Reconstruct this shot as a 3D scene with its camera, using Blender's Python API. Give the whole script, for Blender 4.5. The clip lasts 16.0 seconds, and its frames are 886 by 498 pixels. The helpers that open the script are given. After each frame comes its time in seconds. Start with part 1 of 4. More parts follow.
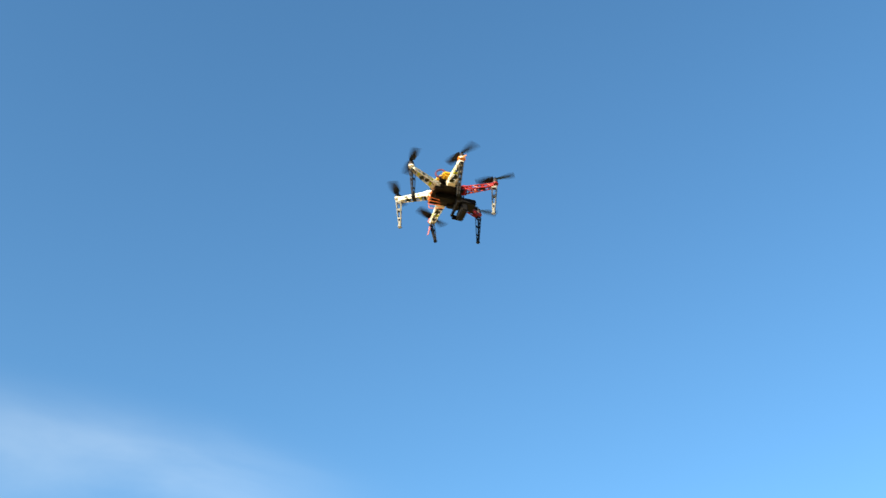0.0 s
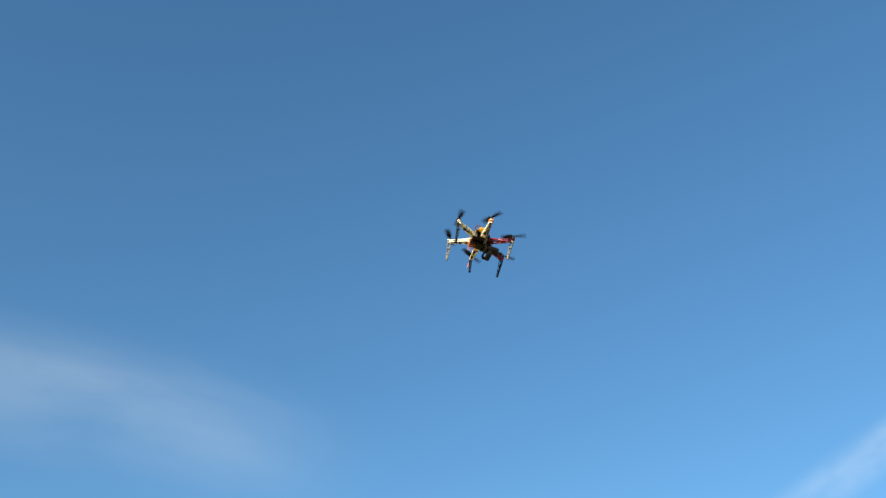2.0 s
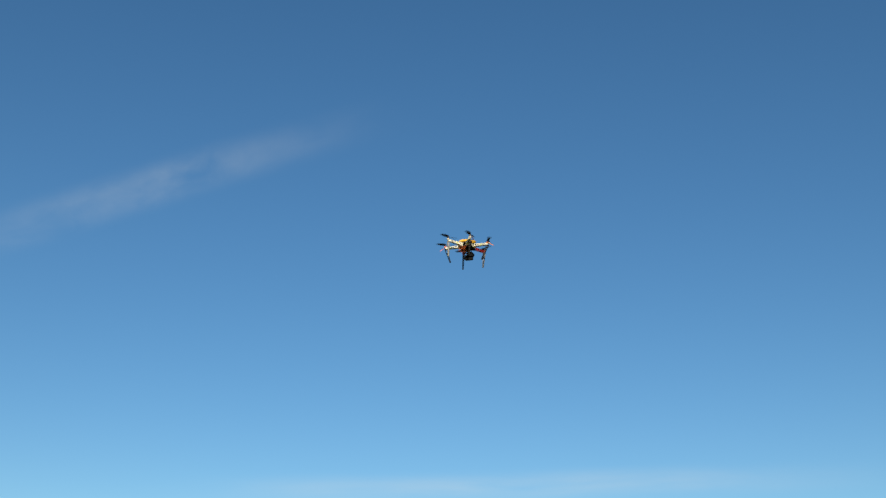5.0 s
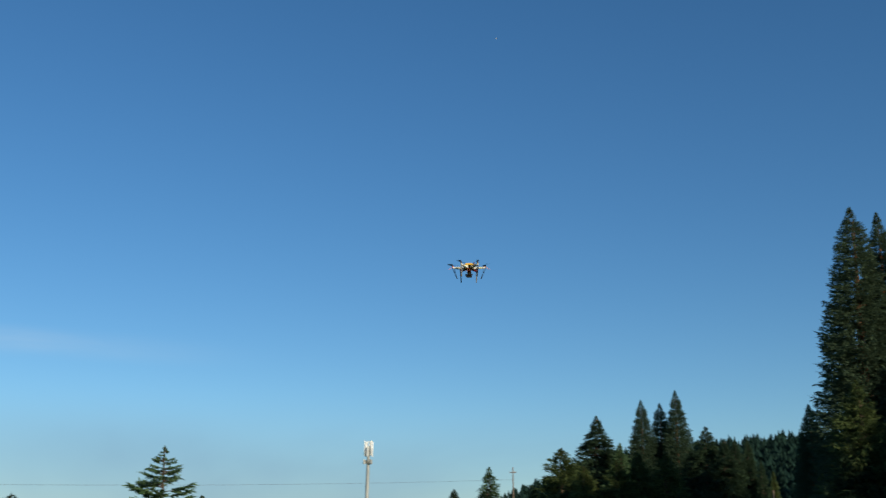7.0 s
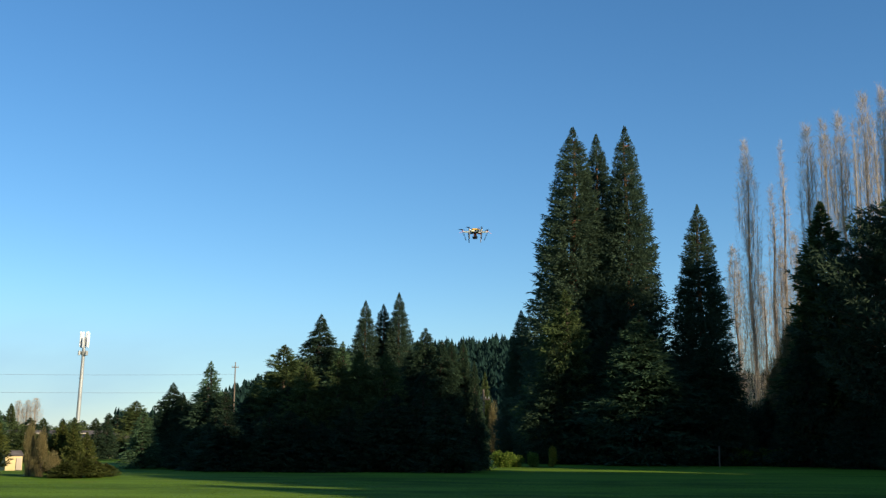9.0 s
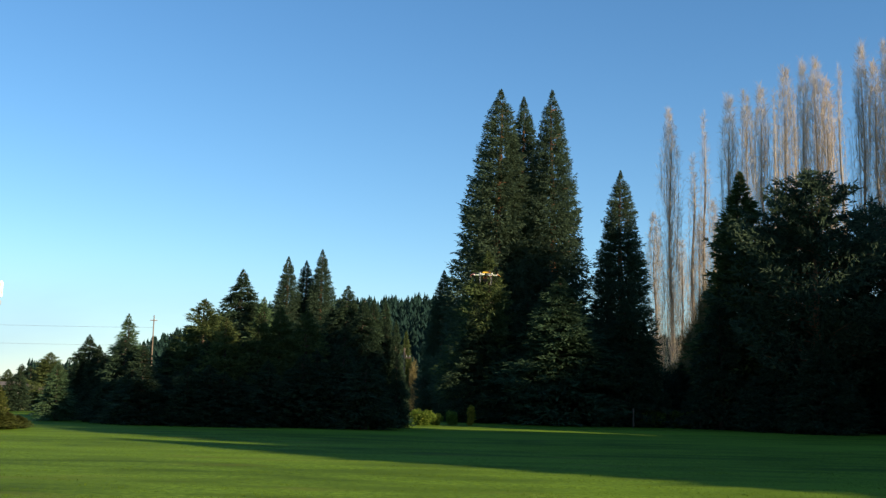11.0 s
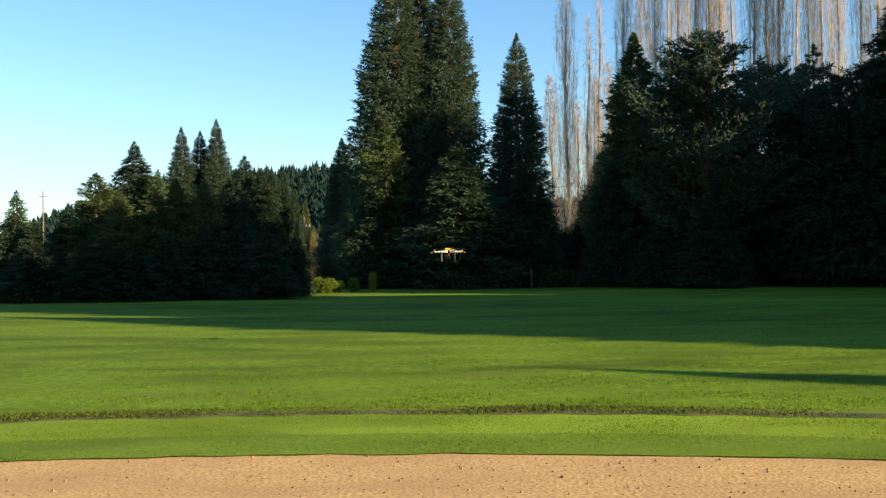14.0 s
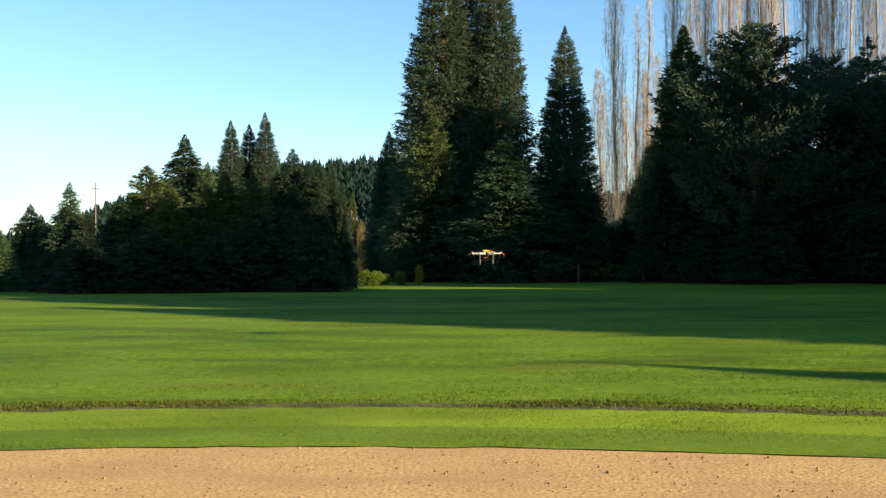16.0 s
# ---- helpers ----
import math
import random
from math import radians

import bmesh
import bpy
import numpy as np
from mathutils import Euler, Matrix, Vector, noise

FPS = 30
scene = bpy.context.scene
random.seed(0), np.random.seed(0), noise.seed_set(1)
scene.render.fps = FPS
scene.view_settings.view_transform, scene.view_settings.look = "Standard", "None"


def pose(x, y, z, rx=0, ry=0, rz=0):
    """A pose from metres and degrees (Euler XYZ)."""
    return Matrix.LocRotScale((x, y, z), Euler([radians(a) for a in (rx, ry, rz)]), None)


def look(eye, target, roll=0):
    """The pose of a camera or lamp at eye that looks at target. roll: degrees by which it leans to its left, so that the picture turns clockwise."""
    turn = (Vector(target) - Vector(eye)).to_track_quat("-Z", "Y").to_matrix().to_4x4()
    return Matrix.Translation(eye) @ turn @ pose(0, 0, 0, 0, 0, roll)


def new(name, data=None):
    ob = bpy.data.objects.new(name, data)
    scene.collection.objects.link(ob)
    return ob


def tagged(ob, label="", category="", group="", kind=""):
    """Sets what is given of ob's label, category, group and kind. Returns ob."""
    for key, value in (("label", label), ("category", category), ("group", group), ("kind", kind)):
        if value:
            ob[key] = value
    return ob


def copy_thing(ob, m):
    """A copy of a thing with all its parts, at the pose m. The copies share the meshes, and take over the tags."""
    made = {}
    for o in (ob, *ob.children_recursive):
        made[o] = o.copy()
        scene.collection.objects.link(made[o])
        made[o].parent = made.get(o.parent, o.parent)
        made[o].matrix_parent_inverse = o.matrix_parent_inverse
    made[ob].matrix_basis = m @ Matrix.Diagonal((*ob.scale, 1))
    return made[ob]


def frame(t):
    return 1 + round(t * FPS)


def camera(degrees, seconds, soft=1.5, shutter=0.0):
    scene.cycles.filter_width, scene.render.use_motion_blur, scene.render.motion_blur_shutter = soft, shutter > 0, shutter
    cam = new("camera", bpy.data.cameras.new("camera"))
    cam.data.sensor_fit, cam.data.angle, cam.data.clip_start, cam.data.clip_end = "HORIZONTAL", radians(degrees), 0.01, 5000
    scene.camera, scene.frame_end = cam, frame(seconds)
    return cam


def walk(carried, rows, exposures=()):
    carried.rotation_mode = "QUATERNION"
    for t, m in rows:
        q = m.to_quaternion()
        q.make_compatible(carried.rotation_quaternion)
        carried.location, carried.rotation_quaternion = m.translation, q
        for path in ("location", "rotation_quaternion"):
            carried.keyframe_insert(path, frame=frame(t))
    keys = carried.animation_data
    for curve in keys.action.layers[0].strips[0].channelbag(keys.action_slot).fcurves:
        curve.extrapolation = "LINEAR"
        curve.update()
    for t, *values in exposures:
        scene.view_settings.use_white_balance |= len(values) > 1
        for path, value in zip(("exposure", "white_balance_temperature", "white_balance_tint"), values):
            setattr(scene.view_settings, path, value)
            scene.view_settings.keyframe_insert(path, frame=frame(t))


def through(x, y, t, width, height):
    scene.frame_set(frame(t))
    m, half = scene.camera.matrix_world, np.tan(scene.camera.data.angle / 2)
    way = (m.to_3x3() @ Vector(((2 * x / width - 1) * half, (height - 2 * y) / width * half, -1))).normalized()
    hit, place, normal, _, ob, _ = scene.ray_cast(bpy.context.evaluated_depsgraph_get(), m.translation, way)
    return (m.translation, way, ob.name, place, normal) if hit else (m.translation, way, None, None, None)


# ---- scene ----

EYE = Vector((0.0, 0.0, 1.6))
# seconds, heading (clockwise from +y), rise, lean to the right: the camera is held by someone who stands on the infield
VIEW = [
    (0.0, -99.43, 40.52, 0.00),
    (0.5, -99.03, 37.31, 0.00),
    (1.0, -101.57, 37.95, 0.00),
    (1.5, -101.05, 37.23, 0.00),
    (2.0, -97.34, 37.20, 0.00),
    (2.5, -87.09, 36.06, 0.00),
    (3.0, -80.62, 32.96, 0.00),
    (3.5, -77.08, 29.95, 0.00),
    (5.8, -41.42, 18.91, 1.50),
    (6.0, -37.80, 17.98, 2.48),
    (6.5, -28.60, 15.83, 3.34),
    (7.0, -21.76, 15.54, 0.08),
    (7.5, -12.89, 13.22, 2.19),
    (8.0, -8.94, 10.77, 1.42),
    (8.5, -7.94, 10.33, 0.47),
    (11.0, -3.04, 8.00, -1.24),
    (11.5, -2.01, 6.89, -0.37),
    (12.0, -1.05, 4.97, 0.21),
    (12.5, 0.00, 4.22, -0.25),
    (13.0, 0.82, 3.17, 0.83),
    (13.5, 1.30, 3.45, 0.47),
    (14.0, 2.42, 0.88, 0.68),
    (14.5, 0.58, 0.98, -0.56),
    (15.0, -0.32, 0.71, -0.62),
    (15.5, -0.61, 0.30, -0.05),
    (16.0, -0.08, 0.56, 0.28),
]


def toward(az, el, dist=1.0):
    """The way from the eye at a compass angle (clockwise from +y) and a height angle."""
    a, e = radians(az), radians(el)
    return Vector((math.sin(a) * math.cos(e), math.cos(a) * math.cos(e), math.sin(e))) * dist


cam = camera(45.06, 16.0, soft=1.35, shutter=0.18)
# seconds, stops, kelvin, tint: the phone brightens as dark trees fill the picture
EXPOSURE = [
    (0.0, 1.82, 7450, 2), (0.5, 1.58, 7450, 2), (1.0, 1.42, 7400, 2), (1.5, 1.36, 7350, 2), (2.5, 1.24, 7300, 2), (3.5, 0.96, 7250, 2), (6.0, 0.1, 6250, 4), (6.5, 0.14, 6100, 4), (7.5, 0.32, 6100, 5),
    (8.0, 0.68, 6250, 5), (8.5, 0.73, 6250, 6), (11.0, 1.02, 6700, 8), (12.5, 1.34, 7100, 9), (14.0, 1.47, 7300, 10), (16.0, 1.52, 7400, 11)]
walk(cam, [(t, look(EYE, EYE + toward(a, e), -r)) for t, a, e, r in VIEW], EXPOSURE)

# ---- light ----
SUN_AZ, SUN_EL = 121.0, 17.0
world = bpy.data.worlds.new("world")
scene.world = world
world.use_nodes = True
wn = world.node_tree
sky = wn.nodes.new("ShaderNodeTexSky")
sky.sky_type = "NISHITA"
sky.sun_disc = False
sky.sun_elevation = radians(SUN_EL)
sky.sun_rotation = radians(SUN_AZ)
sky.air_density, sky.dust_density, sky.ozone_density = 1.0, 0.15, 4.0
wn.nodes["Background"].inputs["Strength"].default_value = 0.092
deep = wn.nodes.new("ShaderNodeHueSaturation")
deep.inputs["Saturation"].default_value = 1.12
wn.links.new(sky.outputs[0], deep.inputs["Color"])
wn.links.new(deep.outputs[0], wn.nodes["Background"].inputs["Color"])
sun = new("sun", bpy.data.lights.new("sun", "SUN"))
sun.data.energy, sun.data.angle, sun.data.color = 5.0, radians(0.5), (1.0, 0.84, 0.6)
sun.matrix_world = look(toward(SUN_AZ, SUN_EL, 100.0), (0, 0, 0))

# ---- materials ----
def material(name, rough=0.8, metal=0.0, spec=0.3):
    m = bpy.data.materials.new(name)
    m.use_nodes = True
    b = m.node_tree.nodes["Principled BSDF"]
    b.inputs["Roughness"].default_value = rough
    b.inputs["Metallic"].default_value = metal
    b.inputs["Specular IOR Level"].default_value = spec
    return m, m.node_tree, b


def noise_of(nt, scale, detail=4.0, coords="Object", stretch=None):
    co = nt.nodes.new("ShaderNodeTexCoord")
    n = nt.nodes.new("ShaderNodeTexNoise")
    n.inputs["Scale"].default_value, n.inputs["Detail"].default_value = scale, detail
    if stretch:
        mp = nt.nodes.new("ShaderNodeMapping")
        mp.inputs["Scale"].default_value = stretch
        nt.links.new(co.outputs[coords], mp.inputs["Vector"])
        nt.links.new(mp.outputs[0], n.inputs["Vector"])
    else:
        nt.links.new(co.outputs[coords], n.inputs["Vector"])
    return n.outputs["Fac"]


def ramp(nt, fac, stops):
    r = nt.nodes.new("ShaderNodeValToRGB")
    e = r.color_ramp.elements
    while len(e) < len(stops):
        e.new(0.5)
    for el, (p, c) in zip(e, stops):
        el.position, el.color = p, (*c, 1)
    nt.links.new(fac, r.inputs["Fac"])
    return r.outputs["Color"]


def mix(nt, fac, a, b, kind="MIX"):
    m = nt.nodes.new("ShaderNodeMix")
    m.data_type, m.blend_type = "RGBA", kind
    for v, s in ((fac, m.inputs["Factor"]), (a, m.inputs["A"]), (b, m.inputs["B"])):
        if isinstance(v, (int, float)):
            s.default_value = v
        elif isinstance(v, tuple):
            s.default_value = (*v, 1)
        else:
            nt.links.new(v, s)
    return m.outputs["Result"]


def bump(nt, b, fac, strength, dist):
    n = nt.nodes.new("ShaderNodeBump")
    n.inputs["Strength"].default_value, n.inputs["Distance"].default_value = strength, dist
    nt.links.new(fac, n.inputs["Height"])
    nt.links.new(n.outputs[0], b.inputs["Normal"])


def speckled(name, c1, c2, scale, rough=0.8, metal=0.0, spec=0.3, relief=0.0, coords="Object", stretch=None, c3=None):
    m, nt, b = material(name, rough, metal, spec)
    f = noise_of(nt, scale, 6.0, coords, stretch)
    col = ramp(nt, f, [(0.32, c1), (0.68, c2)])
    g = noise_of(nt, scale * 0.13, 3.0, coords, stretch)
    col = mix(nt, ramp(nt, g, [(0.4, (0, 0, 0)), (0.65, (1, 1, 1))]), col, c3 or tuple(0.72 * v for v in c1))
    nt.links.new(col, b.inputs["Base Color"])
    if relief:
        bump(nt, b, f, 0.6, relief)
    return m


def leafy(name, c1, c2, c3, through=0.35, gloss=0.06):
    """Foliage: colour differs leaf by leaf and tree by tree; some light passes through."""
    m, nt, b = material(name, 0.8, 0.0, gloss)
    geo = nt.nodes.new("ShaderNodeNewGeometry")
    col = ramp(nt, geo.outputs["Random Per Island"], [(0.0, c1), (0.55, c2), (1.0, c3)])
    info = nt.nodes.new("ShaderNodeObjectInfo")
    shade = ramp(nt, info.outputs["Random"], [(0.0, (0.86, 0.89, 0.86)), (1.0, (1.1, 1.06, 0.95))])
    col = mix(nt, 1.0, col, shade, "MULTIPLY")
    nt.links.new(col, b.inputs["Base Color"])
    tr = nt.nodes.new("ShaderNodeBsdfTranslucent")
    nt.links.new(col, tr.inputs["Color"])
    ms = nt.nodes.new("ShaderNodeMixShader")
    ms.inputs[0].default_value = through
    nt.links.new(b.outputs[0], ms.inputs[1])
    nt.links.new(tr.outputs[0], ms.inputs[2])
    nt.links.new(ms.outputs[0], nt.nodes["Material Output"].inputs["Surface"])
    return m


NEEDLE_SEQUOIA = leafy("sequoia_needles", (0.05, 0.076, 0.05), (0.064, 0.098, 0.063), (0.08, 0.118, 0.076), 0.45)
NEEDLE_DARK = leafy("dark_fir_needles", (0.024, 0.043, 0.027), (0.04, 0.066, 0.039), (0.061, 0.095, 0.054), 0.42)
NEEDLE_FIR = leafy("green_fir_needles", (0.03, 0.058, 0.034), (0.052, 0.09, 0.05), (0.08, 0.124, 0.068), 0.42)
NEEDLE_OLIVE = leafy("olive_needles", (0.05, 0.076, 0.03), (0.088, 0.118, 0.045), (0.13, 0.156, 0.06), 0.42)
NEEDLE_YOUNG = leafy("young_olive_needles", (0.045, 0.06, 0.016), (0.08, 0.094, 0.025), (0.13, 0.135, 0.04), 0.4)
NEEDLE_GREEN = leafy("spruce_needles", (0.041, 0.081, 0.041), (0.081, 0.135, 0.068), (0.135, 0.203, 0.108))
NEEDLE_PINE = leafy("pine_needles", (0.032, 0.052, 0.034), (0.056, 0.084, 0.052), (0.09, 0.12, 0.074), 0.45)
LEAF_YELLOW = leafy("yellowing_leaves", (0.12, 0.13, 0.02), (0.22, 0.2, 0.03), (0.34, 0.26, 0.04), 0.5)
LEAF_GREEN = leafy("hedge_leaves", (0.06, 0.11, 0.02), (0.11, 0.17, 0.03), (0.2, 0.24, 0.05), 0.5)
LEAF_BROWN = leafy("dry_stems", (0.11, 0.09, 0.042), (0.175, 0.145, 0.068), (0.26, 0.215, 0.11), 0.3)
# bluish tone: the haze of distance is put into the needle colour
LEAF_FAR_HAZED = leafy("far_conifers_hazed", (0.009, 0.021, 0.021), (0.013, 0.029, 0.027), (0.018, 0.038, 0.033), 0.05, 0.0)
TWIG = leafy("bare_twigs", (0.33, 0.26, 0.2), (0.5, 0.4, 0.315), (0.66, 0.55, 0.445), 0.42)
BARK = speckled("bark", (0.045, 0.033, 0.025), (0.09, 0.064, 0.045), 6.0, 0.95, relief=0.03, stretch=(1, 1, 0.2))
BARK_PALE = speckled("poplar_bark", (0.26, 0.215, 0.17), (0.46, 0.395, 0.32), 5.0, 0.9, relief=0.02, stretch=(1, 1, 0.3))
BARK_RED = speckled("red_bark", (0.13, 0.06, 0.03), (0.26, 0.12, 0.06), 5.0, 0.95, relief=0.03, stretch=(1, 1, 0.2))


def grass_material(name, dark, mid, light, fine):
    m, nt, b = material(name, 0.9, 0.0, 0.06)
    f = noise_of(nt, fine, 8.0)
    col = ramp(nt, f, [(0.3, dark), (0.5, mid), (0.72, light)])
    tuft = noise_of(nt, 0.75, 7.0, stretch=(0.4, 1.0, 1.0))
    col = mix(nt, ramp(nt, tuft, [(0.38, (0.9, 0.9, 0.9)), (0.6, (0, 0, 0))]), col, tuple(0.55 * d + 0.2 * c for d, c in zip(dark, mid)))
    big = noise_of(nt, 0.13, 5.0, stretch=(0.35, 1.0, 1.0))
    col = mix(nt, ramp(nt, big, [(0.42, (0, 0, 0)), (0.66, (0.8, 0.8, 0.8))]), col, mix(nt, f, mid, tuple(1.15 * v for v in light)))
    worn = noise_of(nt, 0.5, 7.0, stretch=(0.4, 1.0, 1.0))
    col = mix(nt, ramp(nt, worn, [(0.6, (0, 0, 0)), (0.78, (0.6, 0.6, 0.6))]), col, (0.17, 0.14, 0.035))
    nt.links.new(col, b.inputs["Base Color"])
    bump(nt, b, f, 0.6, 0.16 / fine)
    return m


GRASS = grass_material("field_grass", (0.046, 0.088, 0.008), (0.1, 0.172, 0.0125), (0.165, 0.25, 0.02), 7.0)
TURF = grass_material("mown_turf", (0.092, 0.148, 0.011), (0.16, 0.24, 0.02), (0.24, 0.32, 0.032), 20.0)
TURF_DARK = grass_material("mown_turf_dark", (0.062, 0.11, 0.011), (0.115, 0.186, 0.018), (0.175, 0.25, 0.028), 20.0)
BLADE = leafy("grass_blades", (0.05, 0.088, 0.008), (0.085, 0.138, 0.012), (0.12, 0.18, 0.018), 0.3)
BLADE_ROOT = leafy("grass_roots", (0.028, 0.042, 0.01), (0.05, 0.062, 0.014), (0.09, 0.09, 0.025), 0.2)
BLADE_DRY = leafy("dry_grass_blades", (0.07, 0.085, 0.018), (0.11, 0.12, 0.028), (0.17, 0.16, 0.05), 0.4)


def dirt_material():
    m, nt, b = material("infield_dirt", 0.95, 0.0, 0.1)
    f = noise_of(nt, 34.0, 10.0)
    col = ramp(nt, f, [(0.3, (0.27, 0.155, 0.06)), (0.5, (0.47, 0.305, 0.13)), (0.7, (0.6, 0.41, 0.19))])
    g = noise_of(nt, 1.2, 6.0, stretch=(0.5, 1, 1))
    col = mix(nt, ramp(nt, g, [(0.4, (0, 0, 0)), (0.7, (0.7, 0.7, 0.7))]), col, (0.36, 0.21, 0.1))
    nt.links.new(col, b.inputs["Base Color"])
    bump(nt, b, f, 0.5, 0.012)
    return m


DIRT = dirt_material()
CLOD = speckled("dirt_clods", (0.14, 0.075, 0.03), (0.32, 0.19, 0.085), 30.0, 0.95)
SOIL = speckled("bare_soil", (0.055, 0.06, 0.018), (0.13, 0.125, 0.045), 12.0, 0.95, relief=0.02)
STEEL = speckled("galvanised_steel", (0.28, 0.29, 0.29), (0.4, 0.4, 0.39), 3.0, 0.55, 0.3, stretch=(1, 1, 0.2))
PANEL_WHITE = speckled("antenna_plastic", (0.72, 0.73, 0.74), (0.82, 0.82, 0.82), 3.0, 0.45)
POLE_WOOD = speckled("weathered_pole_wood", (0.12, 0.085, 0.065), (0.24, 0.18, 0.135), 4.0, 0.9, relief=0.01, stretch=(1, 1, 0.1))
WALL_YELLOW = speckled("yellow_siding", (0.56, 0.42, 0.2), (0.66, 0.52, 0.28), 2.0, 0.8)
WALL_TAN = speckled("tan_siding", (0.4, 0.32, 0.24), (0.5, 0.42, 0.33), 2.0, 0.8)
WALL_WHITE = speckled("white_paint", (0.66, 0.66, 0.64), (0.78, 0.78, 0.76), 2.0, 0.6)
ROOF = speckled("shingle_roof", (0.07, 0.06, 0.055), (0.15, 0.13, 0.12), 4.0, 0.9)
DARK_GLASS = speckled("dark_glass", (0.02, 0.025, 0.03), (0.04, 0.045, 0.05), 1.0, 0.1, spec=0.6)
CABLE = speckled("cable_rubber", (0.09, 0.09, 0.09), (0.14, 0.14, 0.14), 2.0, 0.6)


# ---- building helpers ----
rng = np.random.default_rng(7)


def mesh_of(name, verts, faces, mat, smooth=False):
    me = bpy.data.meshes.new(name)
    me.from_pydata([tuple(v) for v in verts], [], [tuple(f) for f in faces])
    me.materials.append(mat)
    if smooth:
        me.polygons.foreach_set("use_smooth", [True] * len(me.polygons))
    me.update()
    return me


def quads_mesh(name, q, mat):
    """A mesh of loose four-cornered leaves from an array (n, 4, 3)."""
    n = len(q)
    me = bpy.data.meshes.new(name)
    me.vertices.add(4 * n)
    me.vertices.foreach_set("co", np.ascontiguousarray(q, dtype=np.float32).ravel())
    me.loops.add(4 * n)
    me.loops.foreach_set("vertex_index", np.arange(4 * n, dtype=np.int32))
    me.polygons.add(n)
    me.polygons.foreach_set("loop_start", np.arange(0, 4 * n, 4, dtype=np.int32))
    me.materials.append(mat)
    me.update()
    me.validate()
    return me


def part(name, bm, mat, parent, label="", m=None):
    """Links a bmesh, or a mesh, as one object under a thing or a part."""
    if isinstance(bm, bmesh.types.BMesh):
        me = bpy.data.meshes.new(name)
        bm.to_mesh(me)
        bm.free()
        me.materials.append(mat)
    else:
        me = bm
    ob = new(name, me)
    ob.parent = parent
    if m is not None:
        ob.matrix_basis = m
    if label:
        tagged(ob, label)
    return ob


def thing(name, label, category, at=None, group="", kind=""):
    ob = new(name)
    ob.empty_display_size = 0.1
    if at is not None:
        ob.matrix_basis = at
    return tagged(ob, label, category, group, kind)


def box(bm, size, at=(0, 0, 0), turn=None, bevel=0.0):
    m = Matrix.Translation(at) @ (turn or Matrix()) @ Matrix.Diagonal((*size, 1))
    r = bmesh.ops.create_cube(bm, size=1.0, matrix=m)
    if bevel:
        es = {e for v in r["verts"] for e in v.link_edges}
        bmesh.ops.bevel(bm, geom=list(es), offset=bevel, segments=2, affect="EDGES")
    return bm


def rod(bm, a, b, r1, r2=None, seg=8):
    a, b = Vector(a), Vector(b)
    d = b - a
    m = Matrix.Translation((a + b) / 2) @ d.to_track_quat("Z", "Y").to_matrix().to_4x4()
    bmesh.ops.create_cone(bm, cap_ends=True, segments=seg, radius1=r1, radius2=r1 if r2 is None else r2, depth=d.length, matrix=m)
    return bm


def unit(v):
    return v / np.maximum(np.linalg.norm(v, axis=-1, keepdims=True), 1e-9)


def sprays(p, d, length, width, spread, droop=0.0):
    """Pointed leaf sprays at points p along ways d: an array (n, 4, 3)."""
    n = len(p)
    d = unit(d + rng.normal(0, spread, (n, 3)) - np.array([0, 0, droop]))
    s = unit(np.cross(d, rng.normal(0, 1, (n, 3))))
    l = (length * rng.uniform(0.55, 1.3, n))[:, None]
    w = (width * rng.uniform(0.6, 1.3, n))[:, None]
    mid = p + d * l * 0.45
    return np.stack([p, mid + s * w, p + d * l, mid - s * w], 1)


def limb_tubes(starts, ends, r, seg=4):
    """Thin tapering limbs as three- or four-sided spikes: vertices and faces."""
    vs, fs = [], []
    for a, b, rad in zip(starts, ends, r):
        d = unit(b - a)
        u = unit(np.cross(d, np.array([0.31, 0.17, 0.94])))
        v = np.cross(d, u)
        k = len(vs)
        for i in range(seg):
            t = 2 * math.pi * i / seg
            vs.append(a + (u * math.cos(t) + v * math.sin(t)) * rad)
        vs.append(b)
        fs += [(k + i, k + (i + 1) % seg, k + seg) for i in range(seg)]
    return vs, fs


def trunk_tube(h, r, top=0.08, seg=9, rings=10, sway=0.1):
    vs, fs = [], []
    ph = rng.uniform(0, 6)
    for j in range(rings + 1):
        z = h * j / rings
        rr = r * (1 - (1 - top) * j / rings) * (1.35 if j == 0 else 1.0)
        cx, cy = sway * math.sin(ph + z * 0.35), sway * math.cos(ph * 1.7 + z * 0.29)
        for i in range(seg):
            t = 2 * math.pi * i / seg
            k = rr * (1 + 0.12 * math.sin(3 * t + ph))
            vs.append(np.array([cx + k * math.cos(t), cy + k * math.sin(t), z]))
    for j in range(rings):
        for i in range(seg):
            fs.append((j * seg + i, j * seg + (i + 1) % seg, (j + 1) * seg + (i + 1) % seg, (j + 1) * seg + i))
    return vs, fs


